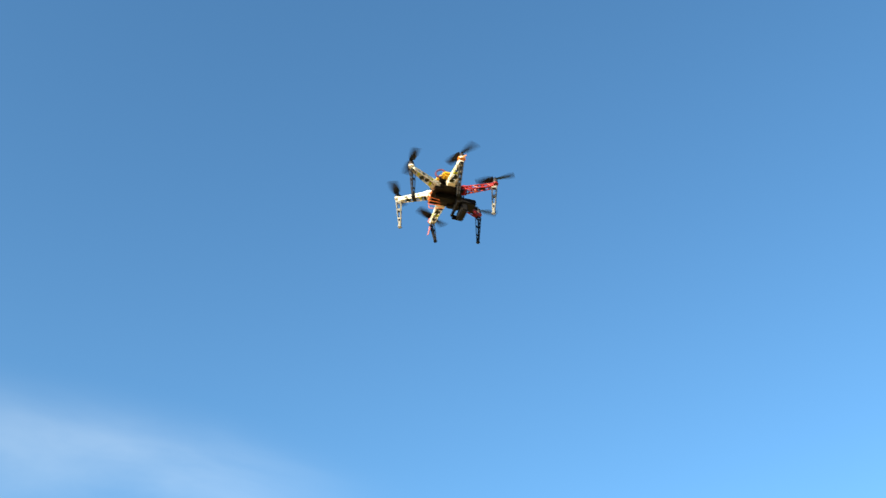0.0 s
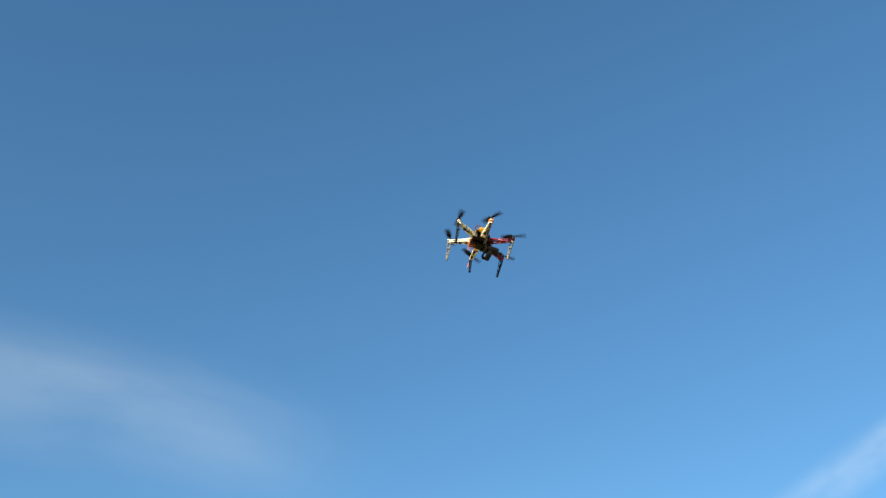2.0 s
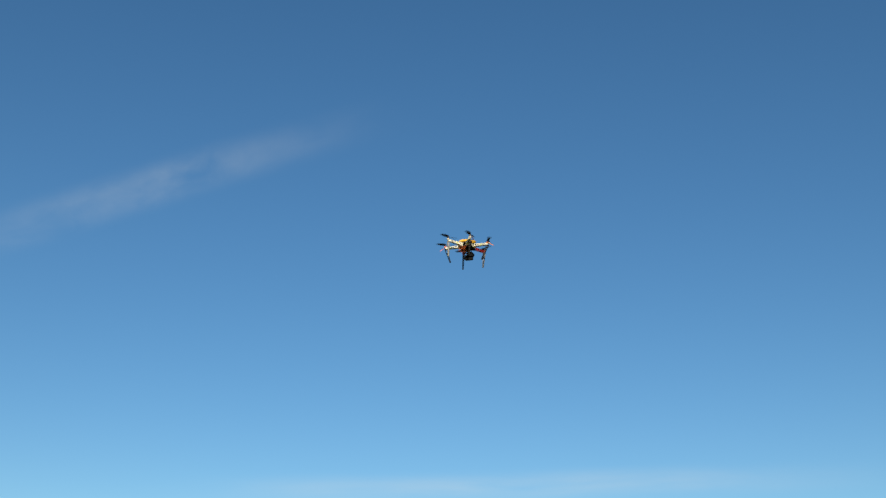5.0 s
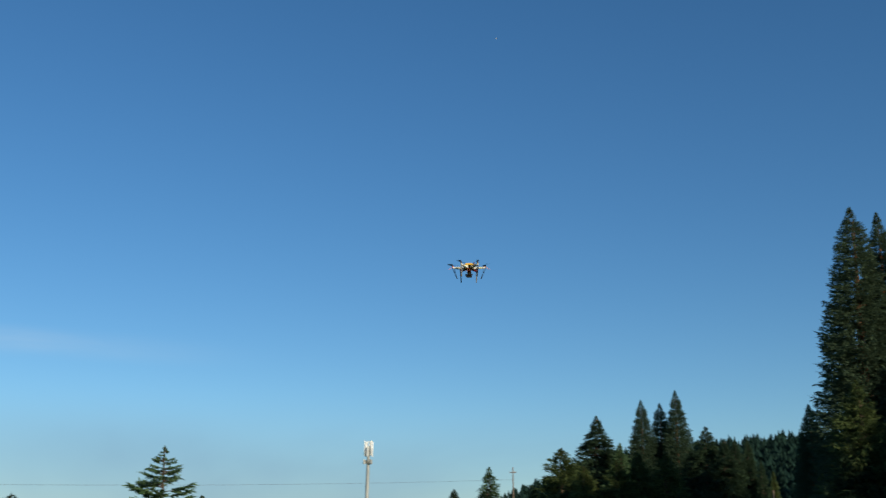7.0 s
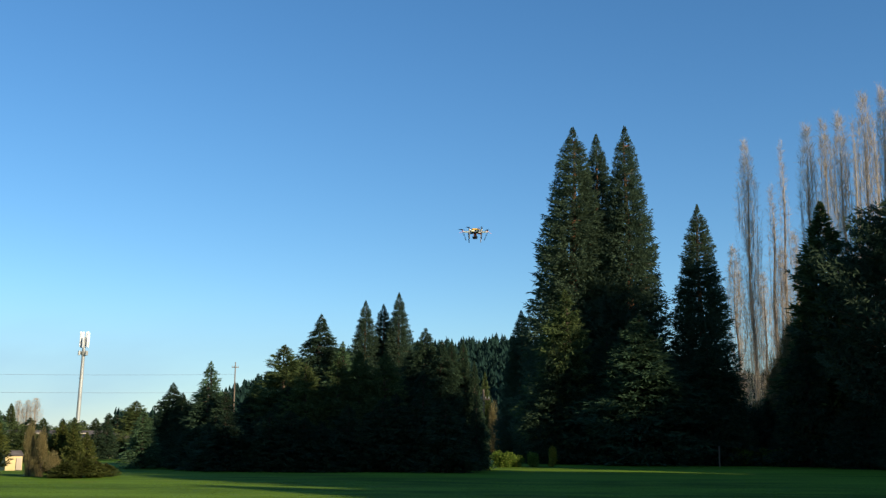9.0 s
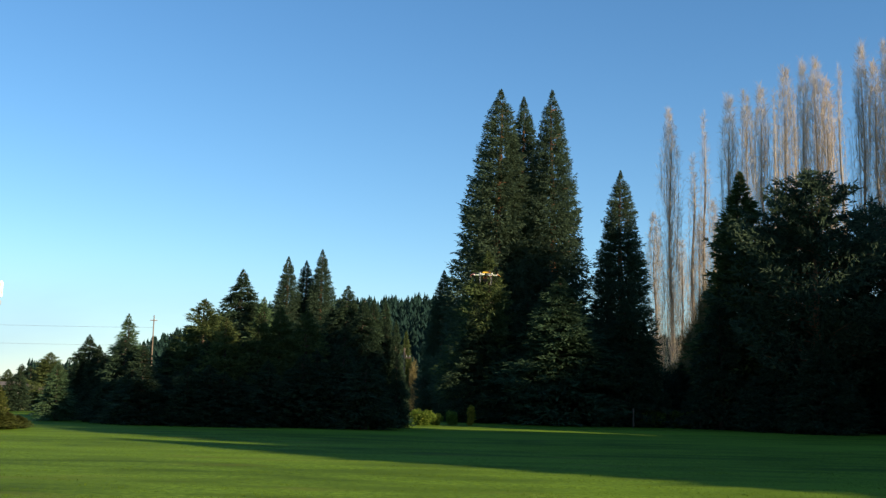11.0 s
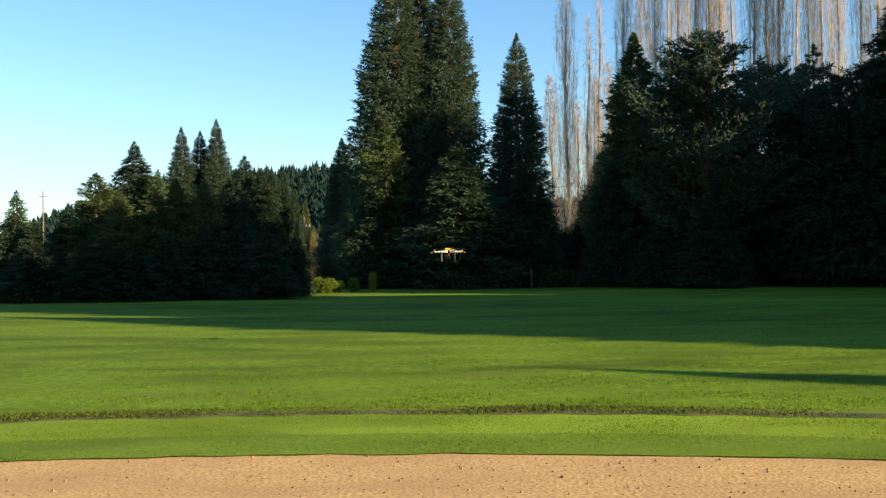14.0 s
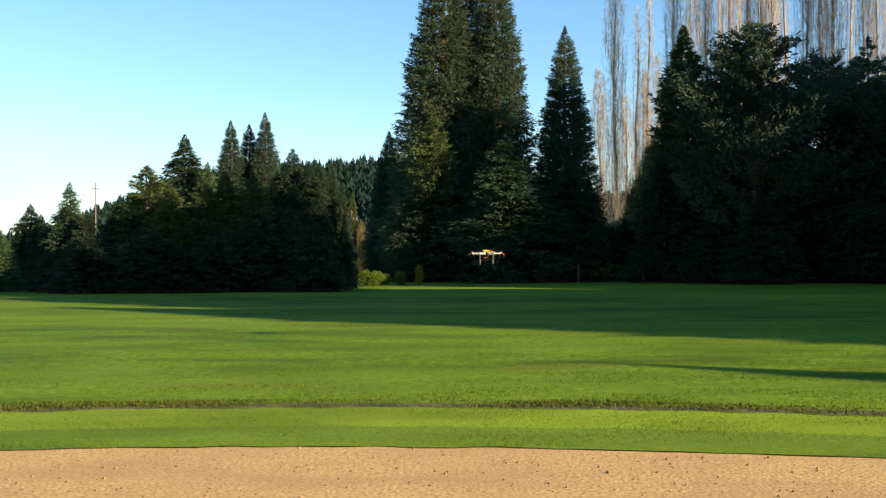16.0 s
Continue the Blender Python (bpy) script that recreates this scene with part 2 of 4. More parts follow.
# ---- trees ----
def conifer(name, label, category, h, radius, mat, bark, branches, per, leaf, profile, rise=0.0, droop=0.2, bare=0.05, spread=0.45, lumps=0.25, limbs=True, trunk_r=None, crowd=0.9):
    """A needle tree: a tapered trunk with limbs, and a crown of many small sprays along the branches."""
    t = thing(name, label, category)
    n = branches
    u = rng.uniform(0, 1, n) ** crowd
    z = h * (bare + (1 - bare) * u)
    az = rng.uniform(0, 2 * math.pi, n)
    lump = 1 + lumps * (np.sin(az * 2 + z * 0.9) * 0.5 + np.sin(az * 5 - z * 1.7) * 0.3 + rng.normal(0, 0.55, n))
    ln = radius * np.array([profile(v) for v in u]) * np.clip(lump, 0.35, 1.5)
    out = np.stack([np.cos(az), np.sin(az), np.zeros(n)], 1)
    base = np.stack([np.zeros(n), np.zeros(n), z], 1)
    tip = base + out * ln[:, None] + np.array([0, 0, 1.0]) * (ln * rise)[:, None]
    f = rng.uniform(0.12, 1.0, (n, per)) ** 0.62
    p = base[:, None] + (tip - base)[:, None] * f[..., None]
    p[..., 2] += (ln[:, None] * 0.22) * (f ** 2) * (1 if rise >= 0 else -0.4)
    side = np.stack([-np.sin(az), np.cos(az), np.zeros(n)], 1)
    fan = rng.uniform(-1, 1, (n, per))
    p += side[:, None] * (fan * (0.16 * ln[:, None]) * np.sin(f * 2.6))[..., None]
    p[..., 2] -= rng.uniform(0, 1, (n, per)) * droop * 1.2
    d = unit(tip - base + np.array([0, 0, 1e-3]))[:, None] + side[:, None] * (fan * 0.7)[..., None]
    size = np.repeat(np.clip(0.2 + 0.8 * ln / (0.45 * radius), 0.2, 1.3), per)
    q = sprays(p.reshape(-1, 3), d.reshape(-1, 3), leaf * size, leaf * size * np.where(f.ravel() < 0.55, 0.2, 0.115), spread, droop)
    top = np.tile(np.array([[0, 0, h * 0.965]]), (12, 1)) + rng.normal(0, 0.03, (12, 3)) * np.array([1, 1, 6])
    q = np.concatenate([q, sprays(top, np.tile([[0, 0, 1.0]], (12, 1)), leaf * 0.9, leaf * 0.07, 0.15)])
    q[..., 2] = np.maximum(q[..., 2], 0.05)
    part("crown", quads_mesh("crown", q, mat), mat, t)
    vs, fs = trunk_tube(h * 0.95, trunk_r or h * 0.021)
    if limbs:
        pick = rng.permutation(n)[: min(n, 90)]
        v2, f2 = limb_tubes(base[pick], base[pick] + (tip - base)[pick] * 0.85, np.full(len(pick), 0.012 * radius + 0.02))
        k = len(vs)
        vs, fs = vs + v2, fs + [tuple(i + k for i in g) for g in f2]
    part("trunk", mesh_of("trunk", vs, fs, bark, True), bark, t)
    return t


def broad_crown(name, label, category, h, radius, mat, bark, lobes, leaves, leaf, low=0.1, slim=0.26):
    """A shrub or leafy tree: forked stems and a crown of leaf clumps with an uneven outline."""
    t = thing(name, label, category)
    c = rng.normal(0, 1, (lobes, 3))
    c = unit(c) * rng.uniform(0.25, 0.8, (lobes, 1)) * np.array([radius, radius, h * (1 - low) * 0.5])
    c[:, 2] += h * (low + (1 - low) * 0.5)
    who = rng.integers(0, lobes, leaves)
    off = unit(rng.normal(0, 1, (leaves, 3))) * (rng.uniform(0.3, 1.0, (leaves, 1)) ** 0.5)
    p = c[who] + off * np.array([radius * 0.42, radius * 0.42, h * 0.2])
    q = sprays(p, off + np.array([0, 0, 0.2 if slim > 0.1 else 1.2]), leaf, leaf * slim, 0.6)
    q[..., 2] = np.maximum(q[..., 2], 0.03)
    part("crown", quads_mesh("crown", q, mat), mat, t)
    vs, fs = limb_tubes(np.zeros((lobes, 3)) + rng.normal(0, 0.05, (lobes, 3)) * np.array([1, 1, 0]), c, np.full(lobes, 0.02 + 0.012 * h), 5)
    part("trunk", mesh_of("trunk", vs, fs, bark, True), bark, t)
    return t


def poplar(name, label, h, radius, stems, twigs):
    """A bare columnar poplar: upright trunk, steep limbs close to it, a haze of fine upright twigs."""
    t = thing(name, label, "tree")
    vs, fs = trunk_tube(h * 0.93, h * 0.0095, 0.05, 7, 12, 0.12)
    z = rng.uniform(0.05, 0.86, stems) * h
    az = rng.uniform(0, 2 * math.pi, stems)
    r = radius * rng.uniform(0.1, 1.0, stems) ** 0.7 * np.clip(1.45 - 0.9 * z / h, 0.45, 1)
    out = np.stack([np.cos(az) * r, np.sin(az) * r, 0 * r], 1)
    up = np.array([0, 0, 1.0])
    a = np.stack([0 * z, 0 * z, z], 1)
    m = a + out * 0.75 + up * (r * 1.6 + 0.3)[:, None]
    top = np.minimum(m[:, 2] + rng.uniform(0.08, 0.24, stems) * h, h * rng.uniform(0.84, 1.0, stems))
    b = a + out
    b[:, 2] = np.maximum(top, m[:, 2] + 0.4)
    pull = np.clip((h - b[:, 2:3]) / (0.16 * h), 0.3, 1.0)
    b[:, :2] *= pull
    rad = 0.012 + 0.0017 * (b[:, 2] - a[:, 2]) * rng.uniform(0.6, 1.3, stems)
    v2, f2 = limb_tubes(a, m + (m - a) * 0.1, rad * 1.3)
    v3, f3 = limb_tubes(m, b, rad)
    k = len(vs)
    vs, fs = vs + v2, fs + [tuple(i + k for i in g) for g in f2]
    k = len(vs)
    part("trunk", mesh_of("trunk", vs + v3, fs + [tuple(i + k for i in g) for g in f3], BARK_PALE, True), BARK_PALE, t)
    # twigs spread evenly over the height, thinning towards the top
    pool = twigs * 6
    who = rng.integers(0, stems, pool)
    p = m[who] + (b - m)[who] * rng.uniform(0.0, 1.0, (pool, 1))
    u = np.clip((p[:, 2] / h * 20).astype(int), 0, 19)
    want = np.interp(np.arange(20), (0, 3, 13, 17, 19), (0.1, 0.7, 1.0, 0.95, 0.75))
    chance = (want / want.sum() * twigs) / np.maximum(np.bincount(u, minlength=20), 1)
    keep = rng.uniform(0, 1, pool) < chance[u]
    who, p = who[keep], p[keep]
    twigs = len(p)
    d = up + out[who] * 0.1 * np.clip((h - p[:, 2:3]) / (0.25 * h), 0, 1) + rng.normal(0, 0.6, (twigs, 3))
    q = sprays(p, d, 0.7, 0.011, 0.16)
    part("crown", quads_mesh("crown", q, TWIG), TWIG, t, "fine upright bare twigs")
    return t


def ground_at(az, dist, scale=1.0, turn=0.0, z=0.0, tall=1.0):
    p = toward(az, 0, dist)
    return pose(p.x, p.y, z, 0, 0, turn) @ Matrix.Diagonal((scale, scale, scale * tall, 1))


def cone(v):
    return (1 - v) ** 0.9 * min(1.0, 0.75 + v * 2.0) + 0.015


def plume(v):
    return (1 - v) ** 0.7 * min(1.0, 0.9 + v * 2.0) * min(1.0, 0.5 + (1 - v) * 7.0) + 0.006


def full(v):
    return (1 - v) ** 0.78 * min(1.0, 0.8 + v * 2.0) + 0.012


def column(v):
    return max(0.02, (1 - v) ** 0.75) * min(1.0, 0.8 + v * 2)


def round_top(v):
    return max(0.06, math.sin(math.pi * (0.12 + 0.86 * v)) ** 0.7)


SEQ_L = "tall dark green giant sequoia with dense pointed crown"
FIR_L = "dark green fir with layered drooping branches at the field's edge"
SEQ = conifer("giant_sequoia", SEQ_L, "tree", 25.0, 4.1, NEEDLE_SEQUOIA, BARK_RED, 2800, 36, 0.29, plume, 0.04, 0.1, 0.02, 0.5, 0.12, crowd=1.3)
SEQ_B = conifer("giant_sequoia", SEQ_L, "tree", 25.0, 3.8, NEEDLE_SEQUOIA, BARK_RED, 2800, 36, 0.29, plume, 0.04, 0.1, 0.02, 0.5, 0.14, crowd=1.3)
SHADE = conifer("giant_sequoia", "tall dense conifer along the side of the park", "tree", 25.0, 4.2, NEEDLE_SEQUOIA, BARK_RED, 800, 14, 2.4, plume, 0.12, 0.12, 0.03, 0.5, 0.22)
FIR = conifer("fir_tree", FIR_L, "tree", 12.0, 3.0, NEEDLE_DARK, BARK, 760, 30, 0.36, full, -0.1, 0.12, 0.02, 0.55, 0.28)
FIR_S = conifer("fir_tree", FIR_L, "tree", 12.0, 3.0, NEEDLE_DARK, BARK, 330, 22, 0.58, full, -0.1, 0.12, 0.02, 0.55, 0.28)
FIR_G = conifer("fir_tree", "broad green fir with sunlit branch tips", "tree", 12.0, 3.0, NEEDLE_FIR, BARK, 1000, 32, 0.34, full, -0.02, 0.12, 0.03, 0.65, 0.38)
SPRUCE = conifer("spruce_tree", "light green narrow spruce with a thin pointed top", "tree", 12.0, 2.4, NEEDLE_GREEN, BARK, 560, 26, 0.36, cone, -0.1, 0.15, 0.03, 0.4, 0.32)
CEDAR = conifer("cedar_tree", "open cedar with long upturned branches and gaps of sky", "tree", 12.0, 3.6, NEEDLE_GREEN, BARK, 110, 60, 0.5, cone, 0.12, 0.12, 0.06, 0.35, 0.45)
PINE = conifer("pine_tree", "broad dark pine with ragged clumped crown and reddish limbs", "tree", 16.0, 4.6, NEEDLE_PINE, BARK_RED, 300, 110, 0.34, round_top, 0.25, 0.02, 0.1, 0.8, 0.55)
CYPRESS = conifer("cypress_tree", "narrow olive green cypress", "tree", 12.0, 1.6, NEEDLE_OLIVE, BARK, 900, 22, 0.32, column, 0.2, 0.0, 0.02, 0.4, 0.25)
OLIVE = conifer("olive_fir_tree", "olive green fir with sunlit ragged branch tips", "tree", 14.0, 3.2, NEEDLE_OLIVE, BARK, 680, 28, 0.42, full, 0.02, 0.12, 0.02, 0.55, 0.42)
YOUNG = conifer("young_conifer", "young olive green conifer on the field", "tree", 3.0, 0.8, NEEDLE_YOUNG, BARK, 320, 28, 0.17, full, 0.25, 0.02, 0.02, 0.55, 0.45)
BUSH = broad_crown("shrub", "leafy green shrub at the field's edge", "shrub", 3.0, 1.6, LEAF_GREEN, BARK, 16, 4200, 0.26, -0.2)
BUSH_Y = broad_crown("shrub", "yellowing leafy shrub in the gap between trees", "shrub", 3.0, 1.4, LEAF_YELLOW, BARK, 14, 2600, 0.24, -0.15)
BUSH_D = broad_crown("shrub", "dark evergreen shrub under the trees", "shrub", 4.0, 2.2, NEEDLE_DARK, BARK, 22, 9000, 0.24, -0.3)
TREE_O = broad_crown("leafy_tree", "olive brown leafy tree beyond the field", "tree", 9.0, 3.4, NEEDLE_OLIVE, BARK, 22, 9000, 0.36, -0.1)
DRY = broad_crown("dry_shrub", "dry straw brown shrub", "shrub", 4.0, 1.3, LEAF_BROWN, BARK, 16, 5200, 0.42, -0.2, 0.035)
POP = poplar("poplar_tree", "tall bare columnar poplar with sunlit grey brown twigs", 30.0, 1.6, 200, 6800)
POP_B = poplar("poplar_tree", "tall bare columnar poplar with sunlit grey brown twigs", 30.0, 1.35, 165, 5200)
POP_T = poplar("poplar_tree", "thin bare columnar poplar", 30.0, 0.6, 64, 1800)
USED = set()


def plant(kind, az, dist, el=None, width=None, h0=None, r0=None, turn=None, label="", group="", height=None):
    """Plants a tree of a kind so that its top stands at the height angle el from the eye, and its half width is given in metres."""
    height = height if height else 1.6 + dist * math.tan(radians(el))
    sz = height / h0
    sx = (width / r0) if width else sz
    p = toward(az, 0, dist)
    m = pose(p.x, p.y, -0.03, 0, 0, rng.uniform(0, 360) if turn is None else turn) @ Matrix.Diagonal((sx, sx, sz, 1))
    if kind.name in USED:
        ob = copy_thing(kind, m @ Matrix.Diagonal((*kind.scale, 1)).inverted())
    else:
        USED.add(kind.name)
        kind.matrix_basis = m
        ob = kind
    return tagged(ob, label, "", group)


# ---- planting ----
G1 = "giant sequoias behind the field"
G2 = "bare poplars in a row"
G3 = "conifers along the field's far edge"
# the sequoia trio and their neighbours
plant(SEQ, -0.03, 84, 16.61, 5.1, 25, 4.1, 20, group=G1)
plant(SEQ_B, 1.25, 87, 16.2, 4.0, 25, 3.8, 80, group=G1)
plant(SEQ, 2.8, 84, 16.57, 3.9, 25, 4.1, 200, group=G1)
plant(SEQ_B, 6.5, 84, 12.29, 3.3, 25, 3.8, 150, group=G1)
plant(SEQ, -2.95, 92, 6.9, 2.4, 25, 4.1, 90, group=G1)
for az, el, d in ((-11.31, 7.38, 150), (-10.35, 7.2, 152), (-9.52, 7.83, 150)):
    plant(SEQ_B, az, d, el, 3.7, 25, 3.8, group=G1)
plant(FIR_G, 3.3, 75, 6.6, 4.6, 12, 3.0, group=G3)
plant(FIR, 1.6, 77, 5.6, 3.8, 12, 3.0, group=G3)
plant(OLIVE, -0.6, 78, 8.0, 3.0, 14, 3.2, group=G3)
plant(FIR, -1.2, 77, 5.2, 3.0, 12, 3.0, group=G3)
plant(FIR, 6.7, 76, 5.6, 2.9, 12, 3.0, group=G3)
plant(FIR, 4.6, 79, 4.8, 2.8, 12, 3.0, group=G3)
# the cypress and pines further along
plant(CYPRESS, 12.69, 76, 12.02, 3.1, 12, 1.6, group=G3)
plant(FIR, 11.6, 74, 6.0, 2.6, 12, 3.0, group=G3)
plant(PINE, 16.3, 72, 11.41, 4.7, 16, 4.6, 40, group=G3)
plant(PINE, 14.6, 76, 9.2, 3.4, 16, 4.6, 160, group=G3)
plant(PINE, 19.6, 80, 9.95, 4.6, 16, 4.6, 250, group=G3)
plant(CEDAR, 21.7, 78, 10.9, 4.6, 12, 3.6, 10, group=G3)
plant(PINE, 23.6, 76, 9.4, 5.1, 16, 4.6, 100, group=G3)
plant(FIR, 25.6, 74, 13.0, 5.3, 12, 3.0, group=G3)
plant(FIR, 20.6, 76, 7.6, 4.3, 12, 3.0, group=G3)
plant(FIR, 18.0, 78, 7.2, 3.7, 12, 3.0, group=G3)
plant(FIR, 23.0, 73, 8.0, 4.5, 12, 3.0, group=G3)
# the row of poplars
for az, el, k in ((9.12, 15.59, 0), (10.89, 15.24, 2), (10.3, 13.05, 2), (12.22, 16.05, 1), (13.1, 16.35, 0), (13.9, 16.45, 1), (14.5, 16.15, 2), (15.06, 17.31, 1), (16.0, 17.55, 1), (16.6, 17.82, 0), (17.2, 16.6, 1), (17.77, 17.10, 2), (19.5, 17.2, 1), (21.5, 17.3, 1), (24.8, 18.2, 1), (25.6, 18.3, 0), (15.5, 16.2, 2), (18.8, 18.12, 1), (20.1, 18.25, 0), (20.9, 17.75, 2), (22.1, 18.15, 1), (22.9, 18.55, 0), (24.0, 18.55, 1), (8.3, 10.05, 1)):
    K, r0 = ((POP, 1.5), (POP_B, 1.25), (POP_T, 0.6))[k]
    plant(K, az, (102 if k == 2 else 108) + rng.uniform(-3, 3), el, r0 * rng.uniform(0.85, 1.15), 30, r0, group=G2)
for az, el in ((9.7, 8.6), (10.6, 9.8), (11.4, 10.6)):
    plant(POP_B, az, 101, el, 1.0, 30, 1.25, group=G2)
# the dense block of conifers
plant(FIR, -13.66, 68, 6.6, 3.1, 12, 3.0, group=G3)
plant(OLIVE, -15.55, 61, 4.95, 2.7, 14, 3.2, group=G3)
plant(OLIVE, -14.4, 58.5, 4.0, 1.9, 14, 3.2, group=G3)
plant(SPRUCE, -12.5, 66, 5.2, 2.2, 12, 2.4, group=G3)
plant(OLIVE, -12.7, 58.5, 4.3, 1.9, 14, 3.2, group=G3)
plant(OLIVE, -11.6, 59, 4.7, 2.0, 14, 3.2, group=G3)
plant(OLIVE, -10.2, 58.5, 4.6, 2.0, 14, 3.2, group=G3)
plant(FIR, -8.07, 61, 5.94, 2.3, 12, 3.0, group=G3)
plant(FIR, -8.9, 61, 4.8, 2.0, 12, 3.0, group=G3)
plant(FIR, -6.7, 60.5, 5.2, 1.7, 12, 3.0, group=G3)
plant(FIR, -7.2, 60, 5.3, 2.0, 12, 3.0, group=G3)
plant(FIR, -6.05, 61, 5.3, 1.3, 12, 3.0, group=G3)
plant(FIR, -5.45, 60, 4.2, 0.85, 12, 3.0, group=G3)
plant(FIR_S, -5.35, 59, 2.4, 0.75, 12, 3.0, group=G3)
plant(OLIVE, -17.0, 62, 2.9, 1.6, 14, 3.2, group=G3)
plant(FIR, -21.2, 66, 2.9, 1.9, 12, 3.0, group=G3)
plant(FIR, -20.7, 65, 2.4, 1.4, 12, 3.0, group=G3)
plant(SPRUCE, -19.35, 67, 4.05, 2.0, 12, 2.4, group=G3)
plant(FIR, -20.4, 64, 2.0, 1.5, 12, 3.0, group=G3)
plant(FIR, -19.7, 60, 1.7, 1.7, 12, 3.0, group=G3)
plant(FIR, -18.8, 59.5, 2.1, 1.8, 12, 3.0, group=G3)
plant(FIR, -20.1, 61, 1.1, 1.5, 12, 3.0, group=G3)
for az in np.arange(-19.5, -6.2, 1.05):
    plant(FIR_S, az + rng.uniform(-0.3, 0.3), rng.uniform(58.5, 61.5), rng.uniform(2.2, 3.2) + max(0, (az + 15) * 0.12), rng.uniform(1.5, 2.1), 12, 3.0, group=G3)
for az in np.arange(-19.2, -6.5, 0.8):
    plant(FIR_S, az + rng.uniform(-0.25, 0.25), rng.uniform(55.5, 58.0), None, rng.uniform(1.5, 2.1), 12, 3.0, height=rng.uniform(2.2, 3.4) + max(0.0, (az + 13) * 0.22), group=G3)
# shrubs in the gap and under the sequoias
plant(BUSH, -3.95, 66, None, 0.75, 3.0, 1.6, height=1.25, group="shrubs in the gap")
plant(BUSH, -3.3, 67, None, 0.5, 3.0, 1.6, height=1.0, group="shrubs in the gap")
plant(BUSH, -2.4, 68, None, 0.5, 3.0, 1.6, height=1.15, group="shrubs in the gap")
plant(BUSH_Y, -1.35, 69, None, 0.35, 3.0, 1.4, height=1.4, group="shrubs in the gap")
plant(BUSH_Y, -3.55, 104, None, 0.9, 3.0, 1.4, height=3.2, group="shrubs in the gap")
plant(BUSH_Y, -4.1, 106, None, 0.8, 3.0, 1.4, height=1.8, group="shrubs in the gap")
plant(DRY, -4.45, 104, None, 0.75, 4.0, 1.3, height=5.2, group="shrubs in the gap")
plant(DRY, -4.2, 102, None, 0.9, 4.0, 1.3, height=2.4, group="shrubs in the gap")
plant(CYPRESS, -4.9, 106, 3.6, 0.9, 12, 1.6, label="narrow olive green cypress lit by the sun in the gap", group=G3)
plant(DRY, 7.6, 80, None, 1.0, 4.0, 1.3, height=3.8, group="shrubs in the gap")
plant(DRY, 8.3, 84, None, 1.2, 4.0, 1.3, height=5.0, group="shrubs in the gap")
for az in np.arange(4.5, 25.0, 1.3):
    plant(BUSH, az + rng.uniform(-0.4, 0.4), rng.uniform(75, 79), None, rng.uniform(0.9, 1.5), 3.0, 1.6, height=rng.uniform(1.0, 2.0), group="shrubs in the gap")
for az in (-2.2, -0.9, 0.3, 1.4, 2.6, 3.8, 5.0, 6.2, 7.2):
    plant(BUSH_D, az, rng.uniform(76, 79), None, 1.6, 4.0, 2.2, height=rng.uniform(1.6, 3.4), group="dark shrubs under the conifers")
for az in np.arange(8.6, 25.5, 1.15):
    plant(BUSH_D, az, rng.uniform(80, 86), None, rng.uniform(1.6, 2.4), 4.0, 2.2, height=rng.uniform(3.0, 5.0), group="dark shrubs under the conifers")
for az, h in ((7.4, 4.0), (8.9, 4.8), (9.7, 5.6), (10.5, 6.4), (11.2, 6.0), (10.0, 9.0), (10.7, 11.0), (11.5, 10.0), (9.9, 6.0), (10.3, 8.5), (10.9, 9.5), (11.1, 12.0), (11.4, 13.0), (11.8, 12.0), (8.6, 4.0), (9.2, 5.0)):
    plant(DRY, az, rng.uniform(90, 98), None, 1.5, 4.0, 1.3, height=h, label="tall bare brown thicket below the poplars", group="bare thickets below the poplars")
plant(FIR, 16.5, 69, 3.4, 2.6, 12, 3.0, group=G3)
plant(FIR, 14.4, 71, 3.8, 2.6, 12, 3.0, group=G3)
plant(FIR, 10.9, 82, 4.4, 2.0, 12, 3.0, group=G3)
plant(FIR, 7.7, 76, 4.4, 1.9, 12, 3.0, group=G3)
plant(FIR, 9.6, 82, 2.2, 1.6, 12, 3.0, group=G3)
# further off, past the open side of the field
plant(CEDAR, -36.2, 75, 4.93, 3.1, 12, 3.6, 50)
plant(OLIVE, -23.0, 100, 1.93, 2.4, 14, 3.2, 120, group="far conifers")
plant(FIR_S, -23.9, 106, 1.2, 2.6, 12, 3.0, group="far conifers")
plant(FIR_S, -22.3, 104, 1.1, 2.4, 12, 3.0, group="far conifers")
plant(CYPRESS, -34.18, 95, 2.52, 1.6, 12, 1.6)
plant(FIR_S, -32.25, 100, 2.2, 2.7, 12, 3.0, group="far conifers")
plant(FIR_S, -43.3, 80, 2.5, 2.7, 12, 3.0, group="far conifers")
plant(PINE, -30.7, 110, 1.66, 2.0, 16, 4.6, group="far conifers")
plant(SPRUCE, -29.6, 90, 1.57, 1.7, 12, 2.4, group="far conifers")
plant(CYPRESS, -28.93, 170, 1.7, 1.4, 12, 1.6)
for az in (-28.6, -28.2, -27.8):
    plant(POP_B, az, 180, rng.uniform(1.8, 2.2), 1.2, 30, 1.25, label="small far bare poplar", group="far bare poplars")
for i, az in enumerate(np.arange(-46.0, -21.6, 0.62)):
    k = i % 4
    d = rng.uniform(104, 128)
    el = rng.uniform(0.5, 1.35) + (0.4 if az < -31 else 0)
    if k == 0:
        plant(TREE_O, az, d, el * 0.7, rng.uniform(2.2, 3.2), 9.0, 3.4, group="leafy trees beyond the field")
    elif k == 2:
        plant(OLIVE, az, d, el, rng.uniform(1.5, 2.2), 14, 3.2, group="far conifers")
    else:
        plant(FIR_S, az, d, el, rng.uniform(1.5, 2.4), 12, 3.0, group="far conifers")
